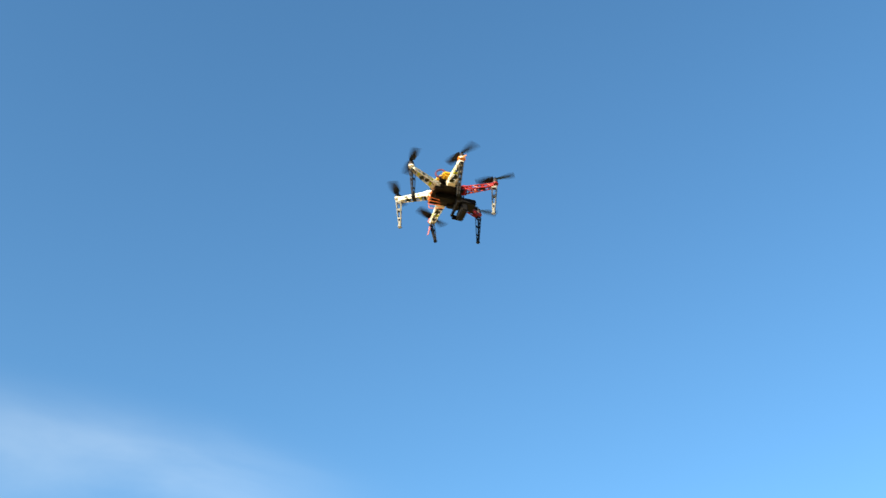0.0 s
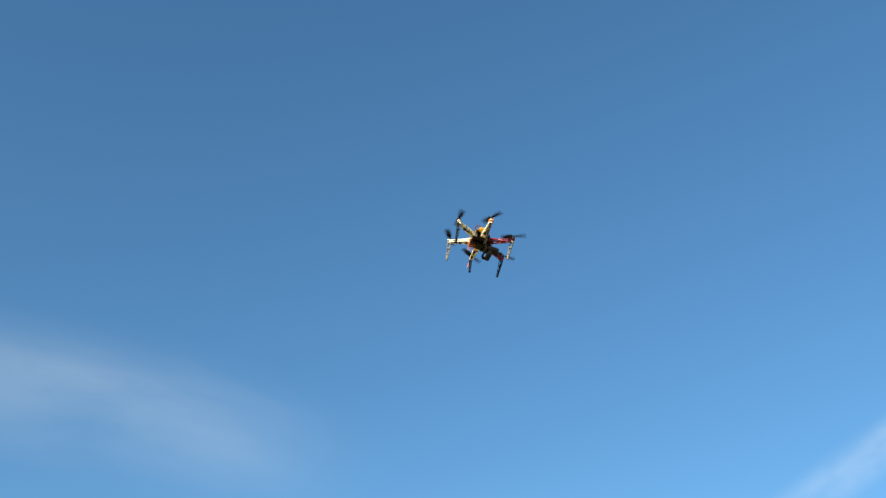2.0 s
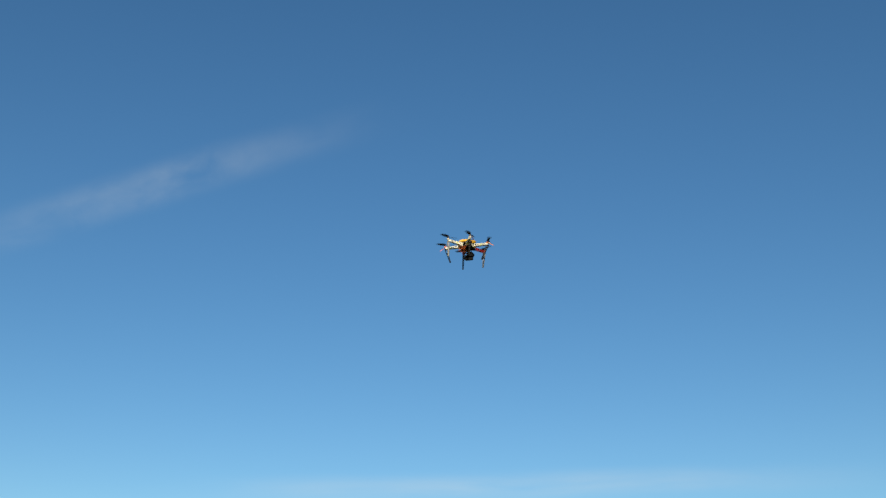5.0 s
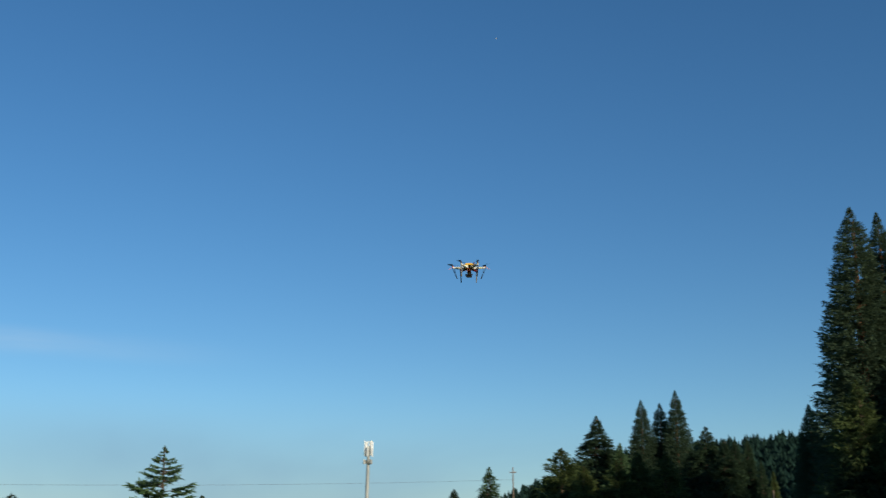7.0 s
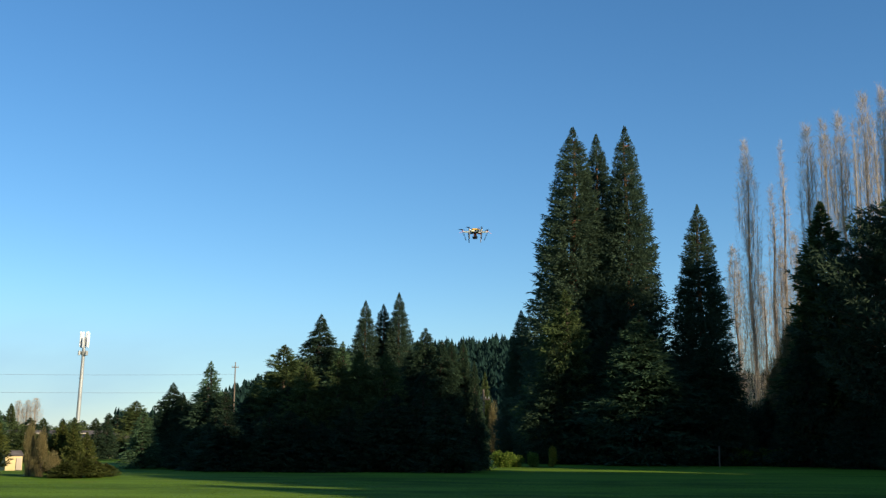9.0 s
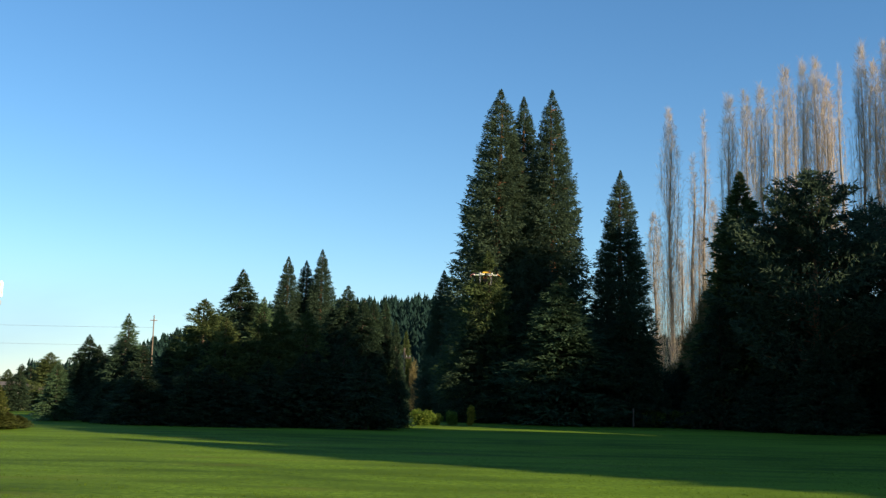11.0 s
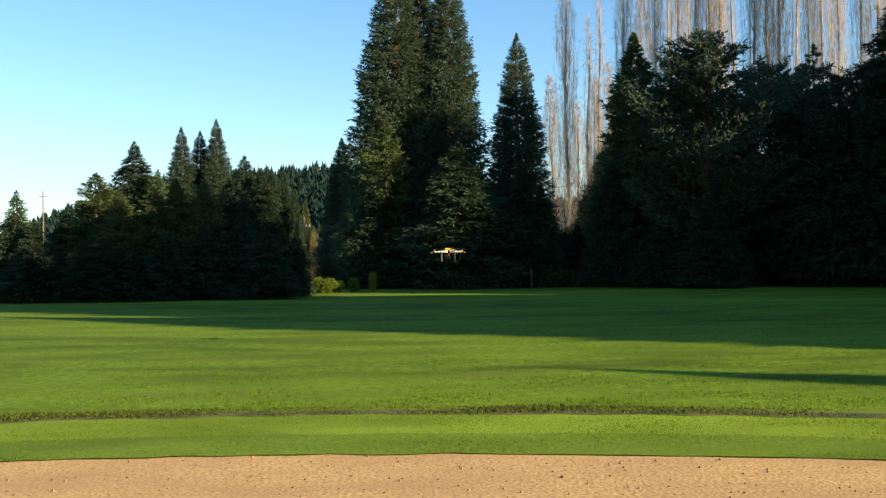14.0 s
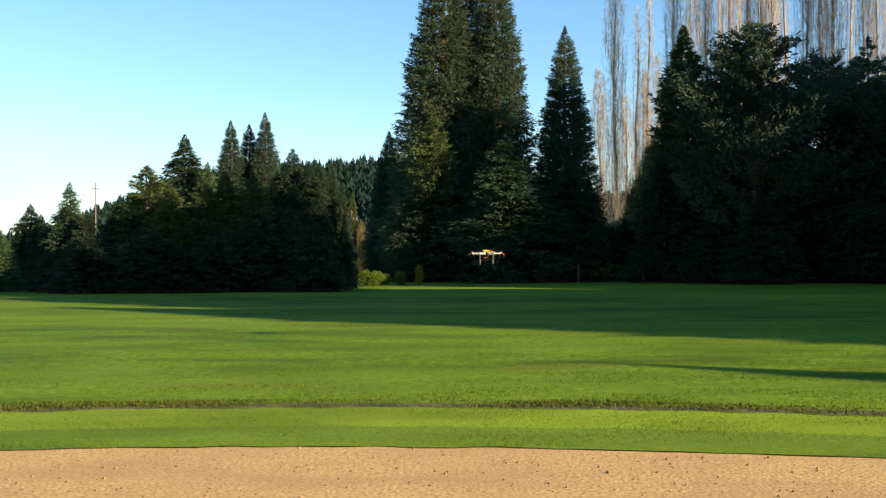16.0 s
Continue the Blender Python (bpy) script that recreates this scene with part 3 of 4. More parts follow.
for az in np.arange(-34.0, -21.8, 0.75):
    k = rng.integers(0, 4)
    d, hh = rng.uniform(80, 92), rng.uniform(2.4, 3.9)
    if k == 0:
        plant(TREE_O, az + rng.uniform(-0.2, 0.2), d, None, rng.uniform(1.0, 1.5), 9.0, 3.4, height=hh * 0.8, group="leafy trees beyond the field")
    elif k == 1:
        plant(OLIVE, az + rng.uniform(-0.2, 0.2), d, None, rng.uniform(0.9, 1.4), 14, 3.2, height=hh, group="far conifers")
    else:
        plant(FIR_S, az + rng.uniform(-0.2, 0.2), d, None, rng.uniform(1.0, 1.5), 12, 3.0, height=hh, group="far conifers")
for az, d, el, w in ((-26.5, 49, 0.85, 0.6), (-25.95, 48, 0.7, 0.5), (-26.9, 50, 0.2, 0.5), (-29.9, 52, 1.4, 0.85), (-30.7, 53, 1.1, 1.0), (-31.6, 53, 0.8, 1.0)):
    plant(YOUNG, az, d, el, w * 0.95, 3.0, 0.8, group="young conifers on the field")
plant(FIR_S, -31.5, 56, 1.45, 1.3, 12, 3.0, group="far conifers")
plant(SPRUCE, -22.6, 62, 1.55, 1.2, 12, 2.4, label="dark green spruce at the end of the tree line", group="far conifers")
for az, d, el, w in ((-27.6, 50.5, 0.2, 0.42), (-25.3, 48.5, 0.35, 0.4)):
    plant(YOUNG, az, d, el, w, 3.0, 0.8, group="young conifers on the field")
for az, d, h, w in ((-27.9, 49.5, 2.3, 0.34), (-27.4, 49, 2.0, 0.36), (-26.8, 47.5, 1.1, 0.4)):
    plant(DRY, az, d, None, w, 4.0, 1.3, height=h, group="dry shrubs on the field")
for az, d, h, w in ((-24.8, 47.5, 0.75, 0.6), (-25.4, 46.8, 0.9, 0.6), (-26.2, 47.0, 0.7, 0.6), (-24.3, 48.5, 0.6, 0.5)):
    plant(YOUNG, az, d, None, w, 3.0, 0.8, label="low olive green shrub on the field", height=h, group="low shrubs on the field")
# tall conifers along the near side of the park, which shade the field
SHADERS = (
    (37, -4.6, 12.1, 1.35), (37, 6.6, 17.5, 3.2), (38, 12, 20.5, 4.0), (37, 17.5, 24, 4.4), (39, 23, 25, 4.5), (38, 28.5, 25, 4.4), (40, 34, 14, 2.8), (39, 39.5, 13, 2.6),
    (41, 45, 22, 4.5), (42, 51, 17, 4.0), (44, 57, 23, 4.4), (43, 62, 27, 4.6), (50, 72, 27, 4.6), (53, 59, 28, 4.8), (40, 58.5, 27, 4.4), (48, 63, 29, 4.8), (47, 21, 22, 4.6), (47, 9, 21, 4.6), (40, 66, 26, 4.4))
for x, y, h, w in SHADERS:
    plant(SHADE, math.degrees(math.atan2(x, y)), math.hypot(x, y), None, w, 25, 4.2, height=h, group="tall conifers along the park's side")



# ---- ground ----
ARC = Vector((-1.6, -10.33, 0.0))
R_DIRT, R_LIP = 19.5, 21.9


def disc(name, r_in, r_out, z, mat, rings, label, category, wob=0.0, sector=(180, 540), seg=360):
    vs, fs = [], []
    a0, a1 = sector
    for j in range(rings + 1):
        for i in range(seg + 1):
            a = radians(a0 + (a1 - a0) * i / seg)
            r = r_in + (r_out - r_in) * j / rings
            if j in (0, rings) and r > 0:
                r += wob * noise.noise(Vector((a * 60, r, 1.0)))
            vs.append((ARC.x + r * math.sin(a), ARC.y + r * math.cos(a), z(r, a) if callable(z) else z))
    for j in range(rings):
        for i in range(seg):
            k = j * (seg + 1) + i
            fs.append((k, k + 1, k + seg + 2, k + seg + 1)[::-1])
    ob = new(name, mesh_of(name, vs, fs, mat, True))
    return tagged(ob, label, category, "", "structure")


def roll(x, y):
    return 0.05 * noise.noise(Vector((x * 0.08, y * 0.12, 3.0))) * min(1.0, max(0.0, (math.hypot(x, y) - 12) / 15))


def build_ground():
    bm = bmesh.new()
    rad = [0, 4, 8, 12, 15, 18, 22, 26, 30, 36, 42, 50, 60, 75, 95, 130, 200, 350, 700, 1500, 4000]
    seg = 96
    ring = []
    for r in rad:
        if r == 0:
            ring.append([bm.verts.new((0, 0, -0.06))])
            continue
        row = []
        for i in range(seg):
            a = 2 * math.pi * i / seg
            x, y = r * math.sin(a), r * math.cos(a)
            dd = math.hypot(x - ARC.x, y - ARC.y)
            z = -0.06 if dd < R_LIP + 4 and r < 30 else roll(x, y) - 0.01
            row.append(bm.verts.new((x, y, z if r < 200 else 0.0)))
        ring.append(row)
    for j in range(1, len(ring)):
        for i in range(seg):
            k = (i + 1) % seg
            if j == 1:
                bm.faces.new((ring[0][0], ring[1][k], ring[1][i]))
            else:
                bm.faces.new((ring[j - 1][i], ring[j - 1][k], ring[j][k], ring[j][i]))
    bmesh.ops.recalc_face_normals(bm, faces=bm.faces)
    me = bpy.data.meshes.new("ground")
    bm.to_mesh(me)
    bm.free()
    me.materials.append(GRASS)
    ob = new("ground", me)
    tagged(ob, "wide sunlit green grass field crossed by long tree shadows", "ground", "", "structure")


build_ground()
disc("infield", 0.0, R_DIRT + 0.3, lambda r, a: -0.006 + 0.006 * noise.noise(Vector((r * 3, a * 60, 0))), DIRT, 60, "raked tan dirt infield with small clods", "infield", 0.0)
disc("turf_band", R_DIRT + 1.05, R_LIP, lambda r, a: 0.004 + 0.012 * noise.noise(Vector((r * 2, a * 40, 5))), TURF, 6, "lighter mown turf band", "grass", 0.1, seg=720)
disc("turf_strip", R_DIRT, R_DIRT + 1.1, lambda r, a: 0.006 + 0.004 * noise.noise(Vector((r * 2, a * 40, 5))), TURF_DARK, 6, "mown green turf strip beside the dirt", "grass", 0.06, seg=720)
disc("soil_lip", R_LIP - 0.24, R_LIP + 0.3, lambda r, a: (0.012 + 0.01 * noise.noise(Vector((r * 5, a * 160, 2)))) if r > R_LIP - 0.02 else -0.016, SOIL, 4, "narrow dark bare soil edge in the grass", "soil", 0.08, seg=720)
disc("outfield", R_LIP - 0.02, 62.0, lambda r, a: (0.002 + 0.012 * max(0, min(1, (r - R_LIP) / 2.0))) * min(1.0, (62.5 - r) / 25.0) + 0.004, GRASS, 30, "rough green outfield grass", "grass", 0.02, seg=720)


def blades(name, label, area, n, length, width, mat, thin=1.0):
    """Tufts of grass as loose pointed blades over a ring sector round the infield's middle, thinning outward."""
    r0, r1, a0, a1 = area
    r = r0 + (r1 - r0) * rng.uniform(0, 1, n) ** thin
    a = np.radians(rng.uniform(a0, a1, n))
    x, y = ARC.x + r * np.sin(a), ARC.y + r * np.cos(a)
    clump = np.array([noise.noise(Vector((u * 0.7, v * 1.4, 0.0))) for u, v in zip(x, y)])
    keep = rng.uniform(-0.5, 0.5, n) < clump + 0.15
    p = np.stack([x, y, np.full(n, 0.012)], 1)[keep]
    q = sprays(p, np.tile([[0, 0, 1.0]], (len(p), 1)), length * (0.7 + 0.8 * np.clip(clump[keep] + 0.3, 0, 1)), width, 0.6)
    ob = new(name, quads_mesh(name, q, mat))
    tagged(ob, label, "grass", "", "stuff")


blades("grass_tufts", "rough green grass blades on the outfield", (R_LIP + 0.25, R_LIP + 30, -28, 32), 210000, 0.026, 0.005, BLADE, 1.7)
blades("turf_blades", "short mown turf blades", (R_DIRT + 0.02, R_LIP - 0.05, -22, 26), 60000, 0.014, 0.0035, BLADE)
blades("dry_grass_edge", "dry grass tufts along the soil edge", (R_LIP - 0.05, R_LIP + 0.4, -24, 28), 5000, 0.03, 0.005, BLADE_DRY)
blades("dark_grass_edge", "dark ragged grass roots along the soil edge", (R_LIP + 0.0, R_LIP + 0.55, -24, 28), 24000, 0.03, 0.007, BLADE_ROOT)


def clods():
    n = 7500
    r = np.sqrt(rng.uniform(12.0 ** 2, (R_DIRT - 0.05) ** 2, n))
    a = np.radians(rng.uniform(-24, 30, n))
    vs, fs = [], []
    for rr, aa in zip(r, a):
        s = 0.004 + 0.018 * rng.uniform(0, 1) ** 4
        x, y = ARC.x + rr * math.sin(aa), ARC.y + rr * math.cos(aa)
        k = len(vs)
        for dx, dy, dz in ((1, 0, 0), (0, 1, 0), (-1, 0, 0), (0, -1, 0), (0, 0, 0.9)):
            j = rng.uniform(0.6, 1.3)
            vs.append((x + dx * s * j, y + dy * s * j, -0.01 + dz * s * j))
        fs += [(k + i, k + (i + 1) % 4, k + 4) for i in range(4)]
    ob = new("dirt_clods", mesh_of("dirt_clods", vs, fs, CLOD))
    tagged(ob, "small dark clods and pebbles on the infield dirt", "dirt", "", "stuff")


clods()


# ---- the wooded hill far behind ----
HILL = ((-60, 0.2), (-45, 0.3), (-30, 0.3), (-21, 0.5), (-18, 2.1), (-15, 3.2), (-13, 4.0), (-9, 4.4), (-4.4, 4.75), (3, 4.6), (8, 2.8), (20, 2.6), (35, 2.0), (60, 1.0))


def ridge(az):
    for (a, e), (b, g) in zip(HILL, HILL[1:]):
        if a <= az <= b:
            return e + (g - e) * (az - a) / (b - a)
    return 0.2


def build_hill():
    vs, fs = [], []
    azs = np.arange(-60, 60.1, 1.0)
    steps = 9
    for az in azs:
        for j in range(steps):
            d = 520 + 45 * j
            h = math.tan(radians(ridge(az))) * 880 * (j / (steps - 1)) ** 0.8 - 0.5
            p = toward(az, 0, d)
            vs.append((p.x, p.y, h))
    for i in range(len(azs) - 1):
        for j in range(steps - 1):
            k = i * steps + j
            fs.append((k, k + 1, k + steps + 1, k + steps))
    ob = new("hill", mesh_of("hill", vs, fs, LEAF_FAR_HAZED, True))
    tagged(ob, "far wooded hill", "hill", "", "structure")
    q = []
    for _ in range(5200):
        az = rng.uniform(-24, 14)
        u = rng.uniform(0, 1) ** 0.6
        d = 520 + 360 * u
        z = math.tan(radians(ridge(az))) * 880 * u ** 0.8 - 0.5
        p = np.array(toward(az, 0, d)) + np.array([0, 0, z])
        h = rng.uniform(8, 16)
        w = h * rng.uniform(0.26, 0.4)
        for lev in range(5):
            zz, ww = h * (0.12 + 0.18 * lev), w * (1 - 0.19 * lev)
            for s in range(4):
                t = rng.uniform(0, 6.28)
                o = np.array([math.cos(t), math.sin(t), 0.0])
                e = np.array([-o[1], o[0], 0.0])
                c = p + np.array([0, 0, zz])
                q.append([c + np.array([0, 0, h * 0.24]), c + o * ww - e * ww * 0.5, c + o * ww * 0.5 - np.array([0, 0, h * 0.06]), c + o * ww + e * ww * 0.5])
    ob = new("hill_trees", quads_mesh("hill_trees", np.array(q), LEAF_FAR_HAZED))
    tagged(ob, "far conifer woods on the hill", "woods", "", "stuff")


build_hill()


# ---- mast, poles, cables, buildings ----
def mast():
    d = 150.0
    p = toward(-25.82, 0, d)
    h = 1.6 + d * math.tan(radians(5.36))
    t = thing("cell_mast", "tall slim galvanised mast with white antenna panels on top", "mast", pose(p.x, p.y, 0, 0, 1.2, 25.7))
    bm = bmesh.new()
    rod(bm, (0, 0, -0.2), (0, 0, h - 0.8), 0.29, 0.2, 16)
    for z in (h * 0.3, h * 0.6, h - 3.2):
        rod(bm, (0, 0, z), (0, 0, z + 0.12), 0.3, 0.3, 16)
    part("pole", bm, STEEL, t)
    bm = bmesh.new()
    rod(bm, (0, 0, h - 3.1), (0, 0, h - 2.7), 0.35, 0.55, 12)
    part("collar", bm, STEEL, t)
    for i in range(6):
        a = radians(60 * i + 12)
        z = h - 1.5
        part("bracket", rod(bmesh.new(), (0, 0, z), (0.54 * math.cos(a), 0.54 * math.sin(a), z), 0.05), STEEL, t)
    for i in range(6):
        a = radians(60 * i + 12)
        bm = bmesh.new()
        box(bm, (0.21, 0.13, 2.1), (0, 0, 0.1 if i % 2 else 0), bevel=0.04)
        part("antenna_panel", bm, PANEL_WHITE, t, "white antenna panel", pose(0.56 * math.cos(a), 0.56 * math.sin(a), h - 1.15, 0, 0, math.degrees(a) + 90))
    for i in range(3):
        a = radians(120 * i + 70)
        bm = bmesh.new()
        box(bm, (0.4, 0.25, 0.6), bevel=0.03)
        part("radio_box", bm, STEEL, t, "", pose(0.55 * math.cos(a), 0.55 * math.sin(a), h - 2.9, 0, 0, math.degrees(a) + 90))


mast()


def utility_pole(az, d, el, label):
    p = toward(az, 0, d)
    h = 1.6 + d * math.tan(radians(el))
    t = thing("utility_pole", label, "pole", pose(p.x, p.y, 0, 0, 0, -az), "utility poles")
    bm = bmesh.new()
    rod(bm, (0, 0, -0.2), (0, 0, h), 0.15, 0.09, 10)
    part("pole", bm, POLE_WOOD, t)
    bm = bmesh.new()
    box(bm, (1.2, 0.1, 0.12), (0, 0.12, h - 0.9), bevel=0.01)
    part("crossarm", bm, POLE_WOOD, t)
    for x in (-0.5, -0.2, 0.2, 0.5):
        bm = bmesh.new()
        rod(bm, (x, 0.12, h - 0.84), (x, 0.12, h - 0.66), 0.05, 0.03)
        part("insulator", bm, STEEL, t)
    return h


utility_pole(-18.1, 190, 3.98, "weathered wooden utility pole above the trees")
utility_pole(-4.98, 100, 2.66, "sunlit wooden utility pole in the gap between trees")
utility_pole(-52.0, 150, 3.4, "weathered wooden utility pole beyond the field")


def cable(a, b, sag):
    n = 24
    vs, fs = [], []
    a, b = Vector(a), Vector(b)
    side = (b - a).cross(Vector((0, 0, 1))).normalized()
    for i in range(n + 1):
        u = i / n
        c = a.lerp(b, u) - Vector((0, 0, sag * 4 * u * (1 - u)))
        for k in range(4):
            t = math.pi / 2 * k
            vs.append(c + side * 0.015 * math.cos(t) + Vector((0, 0, 0.015 * math.sin(t))))
    for i in range(n):
        for k in range(4):
            fs.append((4 * i + k, 4 * i + (k + 1) % 4, 4 * i + 4 + (k + 1) % 4, 4 * i + 4 + k))
    ob = new("power_cable", mesh_of("power_cable", vs, fs, CABLE))
    tagged(ob, "thin dark power cable strung between poles", "cable", "power cables")


POLE_A, POLE_B = toward(-18.1, 0, 190), toward(-52.0, 0, 150)
for za, zb, sag in ((12.7, 9.0, 0.6), (9.6, 7.0, 0.5)):
    cable((POLE_A.x, POLE_A.y, za), (POLE_B.x, POLE_B.y, zb), sag)


def house(name, label, az, d, size, walls, turn, roof_h, windows):
    """A small building: four walls, a pitched roof with eaves, door and framed windows."""
    w, dp, h = size
    p = toward(az, 0, d)
    t = thing(name, label, "building", pose(p.x, p.y, 0, 0, 0, -az + turn))
    bm = bmesh.new()
    vs = [bm.verts.new(v) for v in ((-w / 2, -dp / 2, -0.1), (w / 2, -dp / 2, -0.1), (w / 2, dp / 2, -0.1), (-w / 2, dp / 2, -0.1), (-w / 2, -dp / 2, h), (w / 2, -dp / 2, h), (w / 2, dp / 2, h), (-w / 2, dp / 2, h), (-w / 2, 0, h + roof_h), (w / 2, 0, h + roof_h))]
    for f in ((0, 1, 5, 4), (2, 3, 7, 6), (1, 2, 6, 9, 5), (3, 0, 4, 8, 7)):
        bm.faces.new([vs[i] for i in f])
    part("wall", bm, walls, t)
    bm = bmesh.new()
    ang = math.atan2(roof_h, dp / 2)
    ln = math.hypot(roof_h, dp / 2) + 0.06 * dp
    for s in (-1, 1):
        c = (0, s * (dp / 4 + 0.02 * dp), h + roof_h / 2 + 0.02)
        box(bm, (w * 1.1, ln, 0.06 + 0.012 * w), c, Matrix.Rotation(-s * ang, 4, "X"))
    part("roof", bm, ROOF, t)
    for x, z, ww, hh, side in windows:
        win = part("window", box(bmesh.new(), (ww + 0.16, 0.08, hh + 0.16), (0, 0, 0), bevel=0.01), WALL_TAN, t, "", pose(x, -dp / 2 - 0.02, z))
        part("pane", box(bmesh.new(), (ww, 0.03, hh), (0, -0.04, 0)), DARK_GLASS, win)
    dh = min(2.0, h * 0.85)
    part("door", box(bmesh.new(), (dh * 0.45, 0.07, dh), (w * 0.28, -dp / 2 - 0.02, dh / 2), bevel=0.01), WALL_TAN, t)
    return t


house("shed", "small yellow shed with a dark roof at the field's side", -28.75, 60, (0.85, 0.8, 0.72), WALL_YELLOW, 18, 0.2, ())
house("house", "low tan house with a dark roof among trees", -24.6, 100, (4, 4, 1.7), WALL_TAN, 10, 0.5, ((-2.2, 1.5, 1.2, 1.0, 0), (-0.2, 1.5, 1.2, 1.0, 0)))
house("house", "pale house with a dark roof behind trees", -27.9, 100, (4, 4, 1.7), WALL_WHITE, -15, 0.5, ((-2.5, 1.5, 1.2, 1.0, 0), (0.5, 1.5, 1.2, 1.0, 0)))
house("house", "tan house half hidden behind trees in the gap", -3.6, 120, (7, 6, 2.6), WALL_TAN, 10, 1.3, ((-1.5, 1.5, 1.2, 1.0, 0),))


def fence_post(az, d):
    p = toward(az, 0, d)
    t = thing("fence_post", "pale weathered fence post under the trees", "post", pose(p.x, p.y, 0, 0, 0, rng.uniform(0, 90)), "fence posts under the trees")
    bm = bmesh.new()
    box(bm, (0.08, 0.08, 1.3), (0, 0, 0.6), bevel=0.012)
    part("post", bm, POLE_WOOD, t)
    bm = bmesh.new()
    box(bm, (0.13, 0.13, 0.03), (0, 0, 1.262), bevel=0.01)
    part("cap", bm, POLE_WOOD, t)


for az in (6.9, 10.4, 13.2, 17.4, 20.8, 22.9):
    fence_post(az + rng.uniform(-0.3, 0.3), rng.uniform(72.5, 74.0))


def parked_car():
    p = toward(-24.6, 0, 92)
    t = thing("car", "white parked car half hidden behind shrubs", "car", pose(p.x, p.y, 0, 0, 0, 24.6 + 8))
    prof = ((-2.2, 0.35), (-2.25, 0.75), (-2.0, 0.95), (-1.1, 1.02), (-0.55, 1.45), (0.9, 1.48), (1.6, 1.05), (2.15, 0.95), (2.25, 0.6), (2.2, 0.35))
    bm = bmesh.new()
    rows = []
    for y, s in ((-0.85, 1), (-0.7, 1.02), (0.7, 1.02), (0.85, 1)):
        rows.append([bm.verts.new((x, y, 0.35 + (z - 0.35) * s)) for x, z in prof])
    for a, b in zip(rows, rows[1:]):
        for i in range(len(prof)):
            k = (i + 1) % len(prof)
            bm.faces.new((a[i], a[k], b[k], b[i]))
    bm.faces.new(rows[0][::-1])
    bm.faces.new(rows[-1])
    part("body", bm, WALL_WHITE, t)
    for s in (-1, 1):
        part("side_window", box(bmesh.new(), (1.7, 0.03, 0.32), (0.15, s * 0.86, 1.2), bevel=0.01), DARK_GLASS, t)
        for x in (-1.4, 1.4):
            wheel = part("wheel", rod(bmesh.new(), (0, -0.1, 0), (0, 0.1, 0), 0.34, 0.34, 18), CABLE, t, "", pose(x, s * 0.8, 0.33))
            part("rim", rod(bmesh.new(), (0, -0.115, 0), (0, 0.115, 0), 0.2, 0.2, 12), STEEL, wheel)


parked_car()


